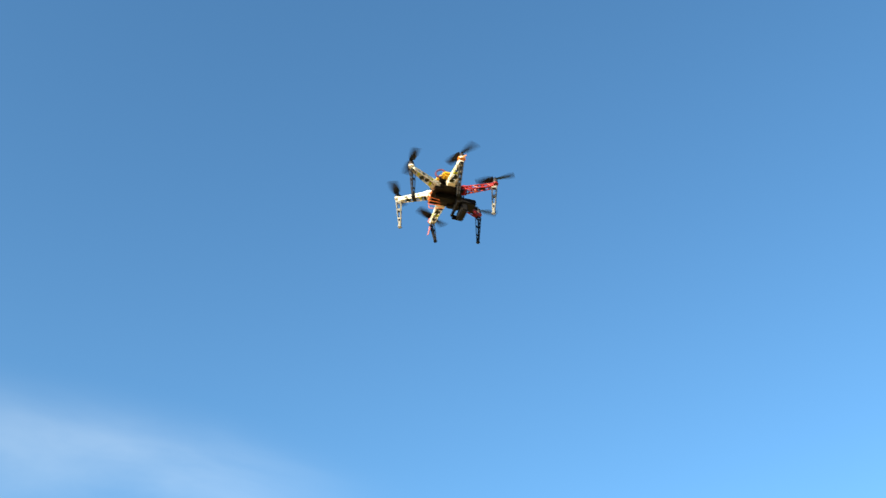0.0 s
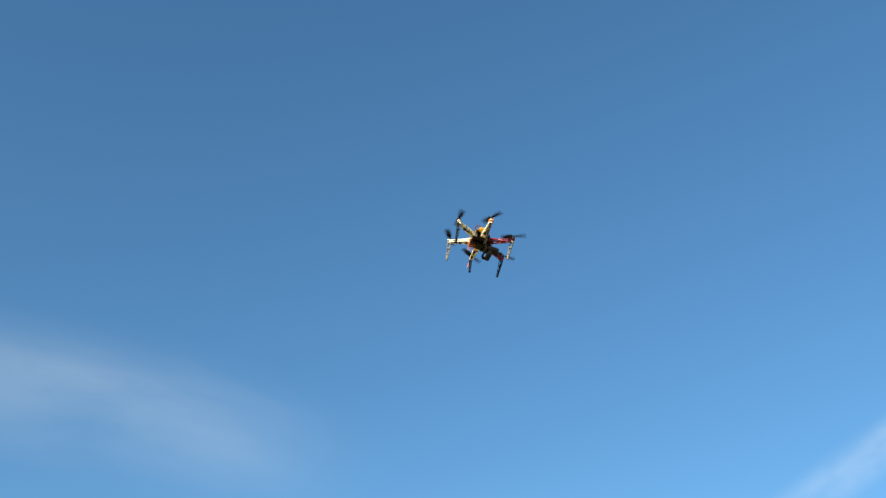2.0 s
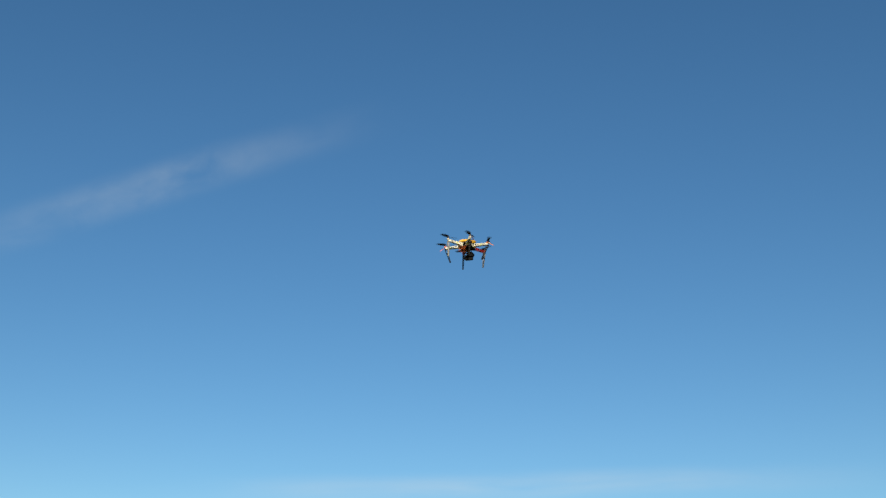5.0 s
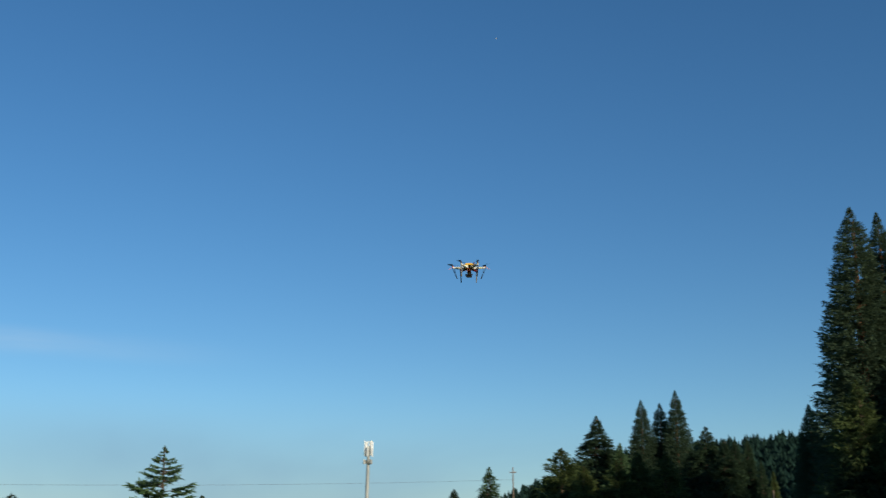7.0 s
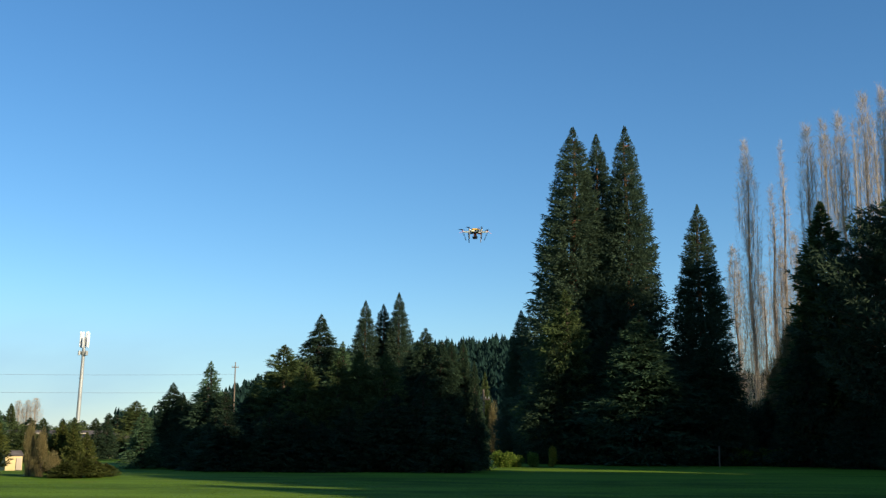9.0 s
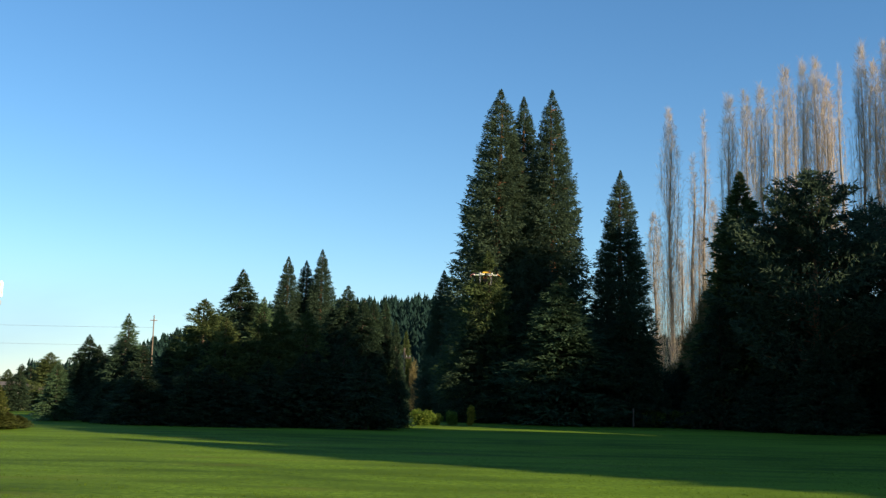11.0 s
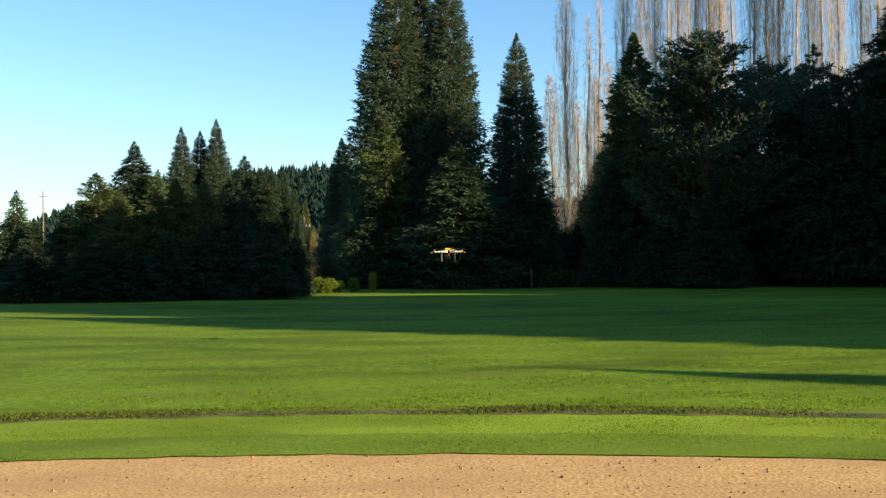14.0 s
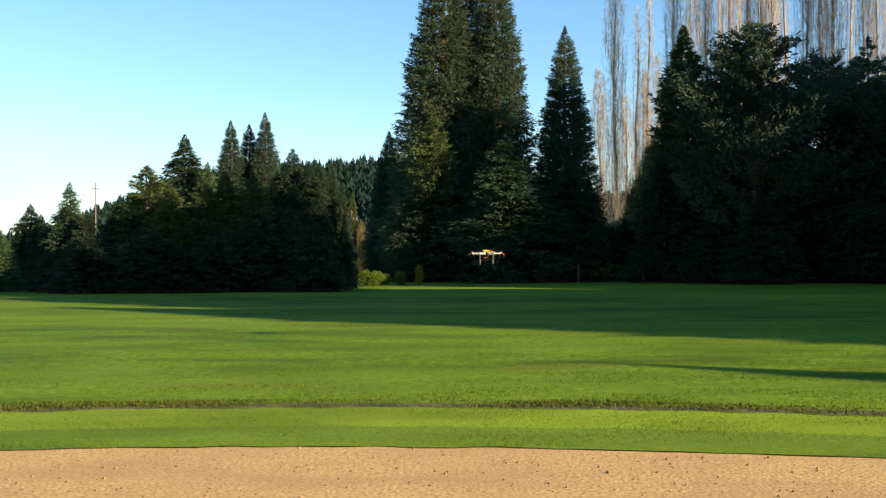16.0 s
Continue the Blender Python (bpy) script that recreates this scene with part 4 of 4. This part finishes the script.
# ---- clouds: thin streaks of ice cloud high above, and a low dimming sheet ----
def cloud(name, label, pts, width, strength, scale, seed, tone=(0.57, 0.59, 0.6)):
    """A thin streak of cloud along ways in the sky, faint and streaky, fading towards its edges."""
    d = 4200.0
    cs = [toward(a, e, d) + EYE for a, e in pts]
    n, k = 48, 12
    vs, fs, uv = [], [], []
    for i in range(n + 1):
        u = i / n * (len(cs) - 1)
        j = min(int(u), len(cs) - 2)
        c = cs[j].lerp(cs[j + 1], u - j)
        ax = (cs[j + 1] - cs[j]).normalized()
        s = ax.cross(c.normalized())
        for m in range(k + 1):
            v = m / k
            p = c + s * (v - 0.5) * d * math.tan(radians(width))
            vs.append(p)
            uv.append((i / n, v))
    for i in range(n):
        for m in range(k):
            q = i * (k + 1) + m
            fs.append((q, q + 1, q + k + 2, q + k + 1))
    mat = bpy.data.materials.new(name)
    mat.use_nodes = True
    nt = mat.node_tree
    nt.nodes.clear()
    at = nt.nodes.new("ShaderNodeUVMap")
    sep = nt.nodes.new("ShaderNodeSeparateXYZ")
    nt.links.new(at.outputs[0], sep.inputs[0])

    def hump(sock):
        a = nt.nodes.new("ShaderNodeMath")
        a.operation = "PINGPONG"
        a.inputs[1].default_value = 0.5
        nt.links.new(sock, a.inputs[0])
        b = nt.nodes.new("ShaderNodeMapRange")
        b.interpolation_type = "SMOOTHERSTEP"
        b.inputs["From Max"].default_value = 0.5
        nt.links.new(a.outputs[0], b.inputs["Value"])
        return b.outputs[0]

    def times(a, b):
        m = nt.nodes.new("ShaderNodeMath")
        m.operation = "MULTIPLY"
        for x, s in ((a, m.inputs[0]), (b, m.inputs[1])):
            if isinstance(x, float):
                s.default_value = x
            else:
                nt.links.new(x, s)
        return m.outputs[0]

    mp = nt.nodes.new("ShaderNodeMapping")
    mp.inputs["Scale"].default_value = scale
    mp.inputs["Location"].default_value = (seed, seed, 0)
    nt.links.new(at.outputs[0], mp.inputs["Vector"])
    nz = nt.nodes.new("ShaderNodeTexNoise")
    nz.inputs["Scale"].default_value, nz.inputs["Detail"].default_value, nz.inputs["Distortion"].default_value = 1.0, 5.0, 0.3
    nt.links.new(mp.outputs[0], nz.inputs["Vector"])
    cl = nt.nodes.new("ShaderNodeMapRange")
    cl.inputs["From Min"].default_value, cl.inputs["From Max"].default_value = 0.25, 0.75
    nt.links.new(nz.outputs["Fac"], cl.inputs["Value"])
    alpha = times(times(times(hump(sep.outputs[0]), hump(sep.outputs[1])), cl.outputs[0]), strength)
    tr = nt.nodes.new("ShaderNodeBsdfTransparent")
    em = nt.nodes.new("ShaderNodeEmission")
    # tone is emitted, so a dull tone dims brighter sky behind it
    em.inputs["Color"].default_value, em.inputs["Strength"].default_value = (*tone, 1), 1.0
    ms = nt.nodes.new("ShaderNodeMixShader")
    out = nt.nodes.new("ShaderNodeOutputMaterial")
    nt.links.new(alpha, ms.inputs[0])
    nt.links.new(tr.outputs[0], ms.inputs[1])
    nt.links.new(em.outputs[0], ms.inputs[2])
    nt.links.new(ms.outputs[0], out.inputs["Surface"])
    me = mesh_of(name, vs, fs, mat, True)
    layer = me.uv_layers.new(name="UVMap")
    flat = [c for lp in me.loops for c in uv[lp.vertex_index]]
    layer.data.foreach_set("uv", flat)
    ob = new(name, me)
    ob.visible_shadow = False
    tagged(ob, label, "cloud", "", "structure")


cloud("cloud_wisp", "broad faint wisp of high white cloud", ((-140, 24), (-127, 27.5), (-117, 27.5), (-108, 26.5), (-99, 24)), 9.5, 0.16, (2.2, 1.8, 1), 3.0)
cloud("cloud_trail", "long narrow fading white trail of cloud", ((-89, 16.5), (-77.3, 22.6), (-69, 26.2), (-55.8, 30.3)), 3.2, 0.19, (9.0, 1.6, 1), 11.0)
cloud("cloud_streak", "faint level streak of high cloud", ((-75, 8.8), (-60, 9.6), (-45, 9.9), (-28, 9.5)), 2.2, 0.35, (5.0, 1.4, 1), 21.0)
# dull blue glowing sheet, added to tone down the sky's bright horizon
cloud("dimming_cloud_bank", "low cloud near the horizon, toned dull blue to dim the sky", ((-85, 3.0), (-60, 3.0), (-34, 3.0), (-10, 3.0), (15, 3.0)), 11.0, 1.0, (3.0, 0.8, 1), 31.0, (0.2, 0.31, 0.43))


# ---- an aircraft far off ----
def far_aircraft():
    p = EYE + toward(-18.6, 26.65, 3400.0)
    t = thing("far_aircraft", "tiny white aircraft very far off in the sky", "aircraft", pose(p.x, p.y, p.z, 0, 0, 60))
    bm = bmesh.new()
    rod(bm, (-3.5, 0, 0), (2.2, 0, 0), 0.35, 0.55, 10)
    rod(bm, (2.2, 0, 0), (3.6, 0, 0), 0.55, 0.1, 10)
    part("fuselage", bm, PANEL_WHITE, t)
    for s in (-1, 1):
        part("wing", box(bmesh.new(), (1.3, 4.2, 0.16), (0.2, s * 2.4, 0.3), bevel=0.05), PANEL_WHITE, t)
        part("tailplane", box(bmesh.new(), (0.7, 1.5, 0.1), (-3.1, s * 0.9, 0.15), bevel=0.03), PANEL_WHITE, t)
    part("fin", box(bmesh.new(), (0.9, 0.1, 1.4), (-3.1, 0, 0.8), bevel=0.03), PANEL_WHITE, t)


far_aircraft()


# ---- the drone ----
D_WHITE = speckled("drone_white_arm", (0.68, 0.68, 0.64), (0.84, 0.84, 0.8), 30.0, 0.4)
D_RED = speckled("drone_red_arm", (0.2, 0.011, 0.014), (0.34, 0.022, 0.024), 30.0, 0.35)
D_BLACK = speckled("drone_black_plastic", (0.006, 0.006, 0.007), (0.015, 0.014, 0.015), 30.0, 0.55, spec=0.15)
D_PROP = speckled("drone_propeller_plastic", (0.006, 0.006, 0.008), (0.012, 0.012, 0.015), 30.0, 0.6, spec=0.15)
D_RING = speckled("drone_ring_plastic", (0.07, 0.015, 0.035), (0.14, 0.03, 0.06), 30.0, 0.4)
D_PLATE = speckled("drone_circuit_plate", (0.008, 0.006, 0.006), (0.02, 0.014, 0.013), 40.0, 0.4, spec=0.2)
D_YELLOW = speckled("drone_yellow_foam", (0.55, 0.31, 0.02), (0.75, 0.46, 0.05), 25.0, 0.6)
D_ORANGE = speckled("drone_orange_tape", (0.8, 0.22, 0.03), (0.9, 0.34, 0.06), 25.0, 0.5)
D_PINK = speckled("drone_pink_ribbon", (0.75, 0.2, 0.22), (0.85, 0.32, 0.3), 25.0, 0.5)
D_GREEN = speckled("drone_green_tape", (0.42, 0.5, 0.04), (0.55, 0.62, 0.08), 25.0, 0.5)
D_LEG = speckled("drone_pale_leg", (0.16, 0.16, 0.155), (0.27, 0.265, 0.25), 30.0, 0.4)
D_METAL = speckled("drone_motor_metal", (0.05, 0.045, 0.05), (0.1, 0.08, 0.085), 30.0, 0.4, 0.6)
D_CAMO = speckled("drone_dark_paint", (0.012, 0.018, 0.01), (0.05, 0.06, 0.02), 60.0, 0.5)
D_LENS = speckled("drone_lens_glass", (0.01, 0.01, 0.015), (0.02, 0.02, 0.03), 5.0, 0.08, spec=0.6)
D_WIRE = speckled("drone_orange_wire", (0.55, 0.12, 0.03), (0.7, 0.2, 0.06), 25.0, 0.5)
ARM_R = 0.275


def arm_mesh(bm):
    """A lattice arm along +x that narrows outward: two rails above, two below, slanting webs and a motor seat."""
    for s in (-1, 1):
        for z in (-0.011, 0.011):
            rod(bm, (0.07, s * 0.021, z), (0.262, s * 0.011, z * 0.8), 0.0042, 0.0036, 6)
        for i in range(5):
            x = 0.075 + i * 0.038
            y0, y1 = 0.021 - 0.052 * (x - 0.07), 0.021 - 0.052 * (x - 0.032)
            up = 1 if i % 2 else -1
            rod(bm, (x, s * y0, -0.011 * up), (x + 0.038, s * y1, 0.011 * up), 0.003, 0.003, 5)
    for i in range(6):
        s = -1 if i % 2 else 1
        x = 0.08 + i * 0.031
        y = 0.021 - 0.052 * (x - 0.07)
        box(bm, (0.036, 0.007, 0.004), (x, 0, 0.011), Matrix.Rotation(s * 0.85, 4, "Z"))
        box(bm, (0.004, 2 * y, 0.02), (x, 0, 0), bevel=0.0008)
    rod(bm, (ARM_R, 0, 0.009), (ARM_R, 0, 0.015), 0.0165, 0.0165, 14)
    box(bm, (0.026, 0.03, 0.022), (0.256, 0, 0.0), bevel=0.003)
    box(bm, (0.05, 0.044, 0.006), (0.085, 0, 0.017), bevel=0.002)
    box(bm, (0.05, 0.044, 0.006), (0.085, 0, -0.017), bevel=0.002)
    return bm


def leg_mesh(bm):
    """A tall tapered landing leg below an arm's end: a channel of two pierced cheeks and an outer face, closed at the foot."""
    def at(k):
        return 0.281 - 0.019 * k, 0.255 - 0.001 * k, 0.009 - 0.004 * k, -0.012 - 0.205 * k

    n = 6
    for s in (-1, 1):
        for i in range(n):
            xo, xi, y, z = at(i / n)
            po, pi, q, w = at((i + 1) / n)
            rod(bm, (xo, s * y, z), (po, s * q, w), 0.0028, 0.0026, 4)
            rod(bm, (xi, s * y, z), (pi, s * q, w), 0.0028, 0.0026, 4)
            if i % 2 == 0:
                box(bm, (xo - xi, 0.004, 0.013), ((xo + xi) / 2, s * y, z - 0.004), bevel=0.001)
        xo, xi, y, z = at(0.9)
        box(bm, (xo - xi, 0.004, 0.04), ((xo + xi) / 2, s * y, z), bevel=0.001)
    for i in range(n):
        xo, xi, y, z = at(i / n)
        box(bm, (0.003, 2 * y, 0.016), (xo, 0, z - 0.006), bevel=0.0008)
        po, pi, q, w = at((i + 1) / n)
        rod(bm, (xo, -y, z), (po, q, w), 0.0026, 0.0026, 4)
    xo, xi, y, z = at(1.0)
    box(bm, (0.02, 0.019, 0.012), ((xo + xi) / 2, 0, z), bevel=0.004)
    return bm


def prop_mesh(bm):
    """A two-bladed propeller with twisted blades and a hub."""
    rod(bm, (0, 0, -0.004), (0, 0, 0.009), 0.009, 0.007, 10)
    for s in (1, -1):
        rows = []
        for i in range(9):
            u = i / 8
            x = s * (0.008 + 0.102 * u)
            c = 0.008 + 0.013 * math.sin(math.pi * min(1, 0.25 + 0.72 * u))
            tw = radians(26 - 18 * u)
            rows.append([bm.verts.new((x, s * y * math.cos(tw), y * math.sin(tw) + zt)) for y, zt in ((-c, 0.0), (c * 0.2, 0.0018), (c, 0.0), (c * 0.2, -0.0012))])
        for a, b in zip(rows, rows[1:]):
            for i in range(4):
                k = (i + 1) % 4
                bm.faces.new((a[i], a[k], b[k], b[i]) if s > 0 else (b[i], b[k], a[k], a[i]))
        bm.faces.new(rows[-1] if s > 0 else rows[-1][::-1])
    return bm


def build_drone():
    t = thing("drone", "six-armed hobby drone, white and red arms, tall legs, yellow pack", "drone")
    hexa = [(0.098 * math.cos(radians(60 * i + 0)), 0.098 * math.sin(radians(60 * i + 0))) for i in range(6)]

    def plate(z, r, th):
        bm = bmesh.new()
        lo = [bm.verts.new((x * r, y * r, z)) for x, y in hexa]
        hi = [bm.verts.new((x * r, y * r, z + th)) for x, y in hexa]
        bm.faces.new(lo[::-1])
        bm.faces.new(hi)
        for i in range(6):
            k = (i + 1) % 6
            bm.faces.new((lo[i], lo[k], hi[k], hi[i]))
        bmesh.ops.bevel(bm, geom=bm.edges[:], offset=0.0006, segments=1, affect="EDGES")
        return bm

    part("lower_plate", plate(-0.024, 0.98, 0.004), D_PLATE, t, "black lower circuit plate")
    part("upper_plate", plate(0.021, 0.98, 0.004), D_PLATE, t, "black upper circuit plate")
    bm = bmesh.new()
    box(bm, (0.115, 0.045, 0.028), (-0.005, 0, -0.039), bevel=0.006)
    part("battery", bm, D_BLACK, t, "black battery under the plates")
    for sx, sy in ((0.05, 0.07), (0.05, -0.07), (-0.06, 0.06), (-0.06, -0.06)):
        part("speed_controller", box(bmesh.new(), (0.05, 0.026, 0.012), (sx, sy, -0.03), bevel=0.003), D_BLACK, t)
    # the yellow pack on top, with its strap and the receiver ring
    bm = bmesh.new()
    box(bm, (0.12, 0.15, 0.042), (-0.01, 0, 0.047), bevel=0.014)
    pack = part("foam_pack", bm, D_YELLOW, t, "yellow foam pack on top")
    part("strap", box(bmesh.new(), (0.022, 0.154, 0.046), (-0.01, 0, 0.047), bevel=0.002), D_BLACK, pack, "black strap")
    bm = bmesh.new()
    box(bm, (0.05, 0.05, 0.03), (-0.03, -0.1, 0.034), bevel=0.01)
    part("foam_block", bm, D_YELLOW, t, "yellow foam block")
    bm = bmesh.new()
    for i in range(14):
        a, b = 2 * math.pi * i / 14, 2 * math.pi * (i + 1) / 14
        rod(bm, (-0.06 + 0.023 * math.cos(a), -0.085 - 0.012 * math.cos(a), 0.056 + 0.026 * math.sin(a)), (-0.06 + 0.023 * math.cos(b), -0.085 - 0.012 * math.cos(b), 0.056 + 0.026 * math.sin(b)), 0.0048, 0.0048, 6)
    part("antenna_ring", bm, D_RING, t, "dark magenta ring antenna")
    part("ring_stem", rod(bmesh.new(), (-0.055, -0.07, 0.022), (-0.06, -0.085, 0.032), 0.006, 0.005, 8), D_BLACK, t)
    # wires hanging below
    for i in range(4):
        bm = bmesh.new()
        a = Vector((-0.085, -0.045 + 0.03 * i, -0.024))
        b = a + Vector((-0.03 + 0.012 * i, 0.02, -0.05))
        c = b + Vector((0.07, -0.01 * i, -0.01))
        rod(bm, a, b, 0.002, 0.002, 6)
        rod(bm, b, c, 0.002, 0.002, 6)
        part("wire", bm, D_WIRE, t, "orange wire")
    # gimbal with its camera, under the front
    g = part("gimbal", box(bmesh.new(), (0.05, 0.06, 0.006), (0.07, 0, -0.07), bevel=0.001), D_BLACK, t, "black camera gimbal")
    bm = bmesh.new()
    for x in (0.05, 0.09):
        for y in (-0.025, 0.025):
            rod(bm, (x, y, -0.024), (x, y, -0.07), 0.005, 0.005, 8)
    part("damper", bm, D_BLACK, g)
    bm = bmesh.new()
    rod(bm, (0.06, 0, -0.072), (0.06, 0, -0.1), 0.014, 0.014, 12)
    box(bm, (0.014, 0.13, 0.014), (0.05, 0, -0.1), bevel=0.002)
    box(bm, (0.05, 0.008, 0.03), (0.075, 0.06, -0.11), bevel=0.002)
    part("gimbal_arm", bm, D_BLACK, g)
    part("action_camera", box(bmesh.new(), (0.036, 0.1, 0.05), (0.09, 0, -0.118), bevel=0.007), D_BLACK, g, "small black action camera")
    part("lens", rod(bmesh.new(), (0.107, 0.015, -0.106), (0.113, 0.015, -0.106), 0.011, 0.01, 14), D_LENS, g)
    bm = bmesh.new()
    box(bm, (0.09, 0.06, 0.04), (0.115, -0.01, -0.06), bevel=0.006)
    part("front_battery", bm, D_BLACK, t, "black box under the front arms")
    props = []
    for i in range(6):
        deg = 30 + 60 * i
        red = i in (0, 5)
        turn = pose(0, 0, 0, 0, 0, deg)
        arm = part("arm", arm_mesh(bmesh.new()), D_RED if red else D_WHITE, t, "red arm" if red else "white arm", turn)
        if not red:
            for k, x in enumerate((0.118, 0.15, 0.183, 0.216)):
                w = 2 * (0.021 - 0.052 * (x - 0.07)) + 0.008
                green = (i + k) % 3 == 0
                off = 0.004 * ((i * 3 + k * 5) % 5 - 2)
                bm = box(bmesh.new(), (0.014 + 0.006 * ((i + k) % 3), w * 0.62, 0.005), (x + off, 0.12 * w * (1 if k % 2 else -1), -0.0125), Matrix.Rotation(0.5 * ((i + k) % 3 - 1), 4, "Z"), bevel=0.001)
                box(bm, (0.016, 0.004, 0.016), (x + off + 0.008, (w / 2 - 0.003) * (1 if (i + k) % 2 else -1), -0.002), bevel=0.001)
                part("tape", bm, D_GREEN if green else D_CAMO, arm, "yellow green tape wrap" if green else "dark painted blotch")
            bm = bmesh.new()
            for y in (-0.004, 0.0, 0.004):
                rod(bm, (0.09, y, -0.004), (0.255, y, 0.002), 0.0016, 0.0016, 5)
            part("motor_wire", bm, D_BLACK, arm, "black motor wires")
        else:
            part("tape", box(bmesh.new(), (0.02, 0.018, 0.006), (0.15 + 0.01 * (i % 2), 0.006, -0.0125), bevel=0.001), D_PINK, arm, "pink tape wrap")
            part("tape", box(bmesh.new(), (0.035, 0.016, 0.005), (0.2, -0.004, -0.0115), bevel=0.001), D_BLACK, arm, "black tape wrap")
        if i in (1, 4):
            bm = bmesh.new()
            rod(bm, (0.285, 0, 0.01), (0.345, 0.0, -0.028), 0.0045, 0.003, 6)
            box(bm, (0.03, 0.04, 0.012), (0.268, 0, 0.014), bevel=0.003)
            part("streamer", bm, D_ORANGE if i == 4 else D_PINK, arm, "bright orange streamer at the arm's end")
        leg = part("landing_leg", leg_mesh(bmesh.new()), D_LEG if i in (2, 5) else D_BLACK, t, "pale landing leg" if i in (2, 5) else "black landing leg", turn @ (Matrix.Translation((0.27, 0, 0)) @ Matrix.Rotation(radians(17), 4, "Y") @ Matrix.Translation((-0.27, 0, 0)) if i in (1, 4) else Matrix()) @ Matrix.Diagonal((1, 1, 0.9, 1)))
        bm = bmesh.new()
        rod(bm, (ARM_R, 0, 0.017), (ARM_R, 0, 0.026), 0.0135, 0.0135, 14)
        part("motor", bm, D_METAL, t, "", turn)
        a = radians(deg)
        bell = part("motor_bell", rod(bmesh.new(), (0, 0, -0.0215), (0, 0, -0.007), 0.014, 0.012, 14), D_METAL, t, "dark spinning motor bell")
        pr = part("propeller", prop_mesh(bmesh.new()), D_PROP, bell, "black two-bladed propeller, spinning")
        props.append((bell, pr, ARM_R * math.cos(a), ARM_R * math.sin(a), 0.048, 1 if i % 2 else -1, 29.0 * i))
    return t, props


DRONE, PROPS = build_drone()
# seconds, place of the motor plane's middle, heading, tilt about x and y
FLIGHT = [
    (0.0, -4.20, -0.68, 5.64, 117, 0, 2),
    (0.5, -4.92, -1.14, 6.25, 116, 0, 3),
    (1.0, -5.50, -1.31, 6.64, 114, -1, 4),
    (1.5, -6.24, -1.16, 6.93, 116, -9, -1),
    (2.0, -7.03, -0.59, 7.03, 114, -10, -4),
    (2.5, -8.20, 0.47, 7.21, 114, -12, -4),
    (3.0, -9.38, 1.50, 7.09, 120, -7, -0),
    (3.5, -10.52, 2.91, 7.06, 120, -6, 8),
    (5.8, -8.67, 10.56, 6.21, 127, 0, 0),
    (6.0, -8.44, 11.84, 6.27, 128, 0, 0),
    (6.5, -7.23, 14.09, 6.18, 119, 0, 0),
    (7.0, -6.02, 16.26, 6.09, 112, 0, 0),
    (7.5, -4.88, 18.06, 6.09, 103, 0, 0),
    (8.0, -3.79, 20.12, 6.22, 99, 0, 0),
    (8.5, -2.90, 21.92, 6.23, 98, 0, 0),
    (11.0, -0.30, 24.01, 4.40, 93, 0, 0),
    (11.5, -0.01, 23.77, 4.01, 92, 0, 0),
    (12.0, 0.19, 23.27, 3.56, 91, 0, 0),
    (12.5, 0.47, 22.54, 3.10, 90, 0, 0),
    (13.0, 0.71, 22.08, 2.63, 89, 0, 0),
    (13.5, 0.86, 21.63, 2.20, 89, 0, 0),
    (14.0, 0.99, 20.97, 1.87, 88, 0, 0),
    (14.5, 1.02, 20.76, 1.76, 89, 0, 0),
    (15.0, 0.91, 20.36, 1.73, 90, 0, 0),
    (15.5, 0.87, 20.36, 1.73, 91, 0, 0),
    (16.0, 0.80, 20.36, 1.71, 90, 0, 0),
]


def motions():
    rows = []
    for t, x, y, z, heading, tx, ty in FLIGHT:
        tilt = Vector((radians(tx), radians(ty), 0))
        m = Matrix.Translation((x, y, z)) @ Matrix.Rotation(tilt.length, 4, tilt if tilt.length else Vector((1, 0, 0))) @ Matrix.Rotation(radians(heading), 4, "Z")
        rows.append((t, m))
    walk(DRONE, rows)
    for bell, blade, x, y, z, way, start in PROPS:
        walk(bell, [(k / FPS, pose(x, y, z, 0, 0, start + way * 87.0 * k)) for k in range(16 * FPS + 1)])
        walk(blade, [(k / FPS, pose(0, 0, 0, 0, 0, way * 84.0 * k)) for k in range(16 * FPS + 1)])


motions()
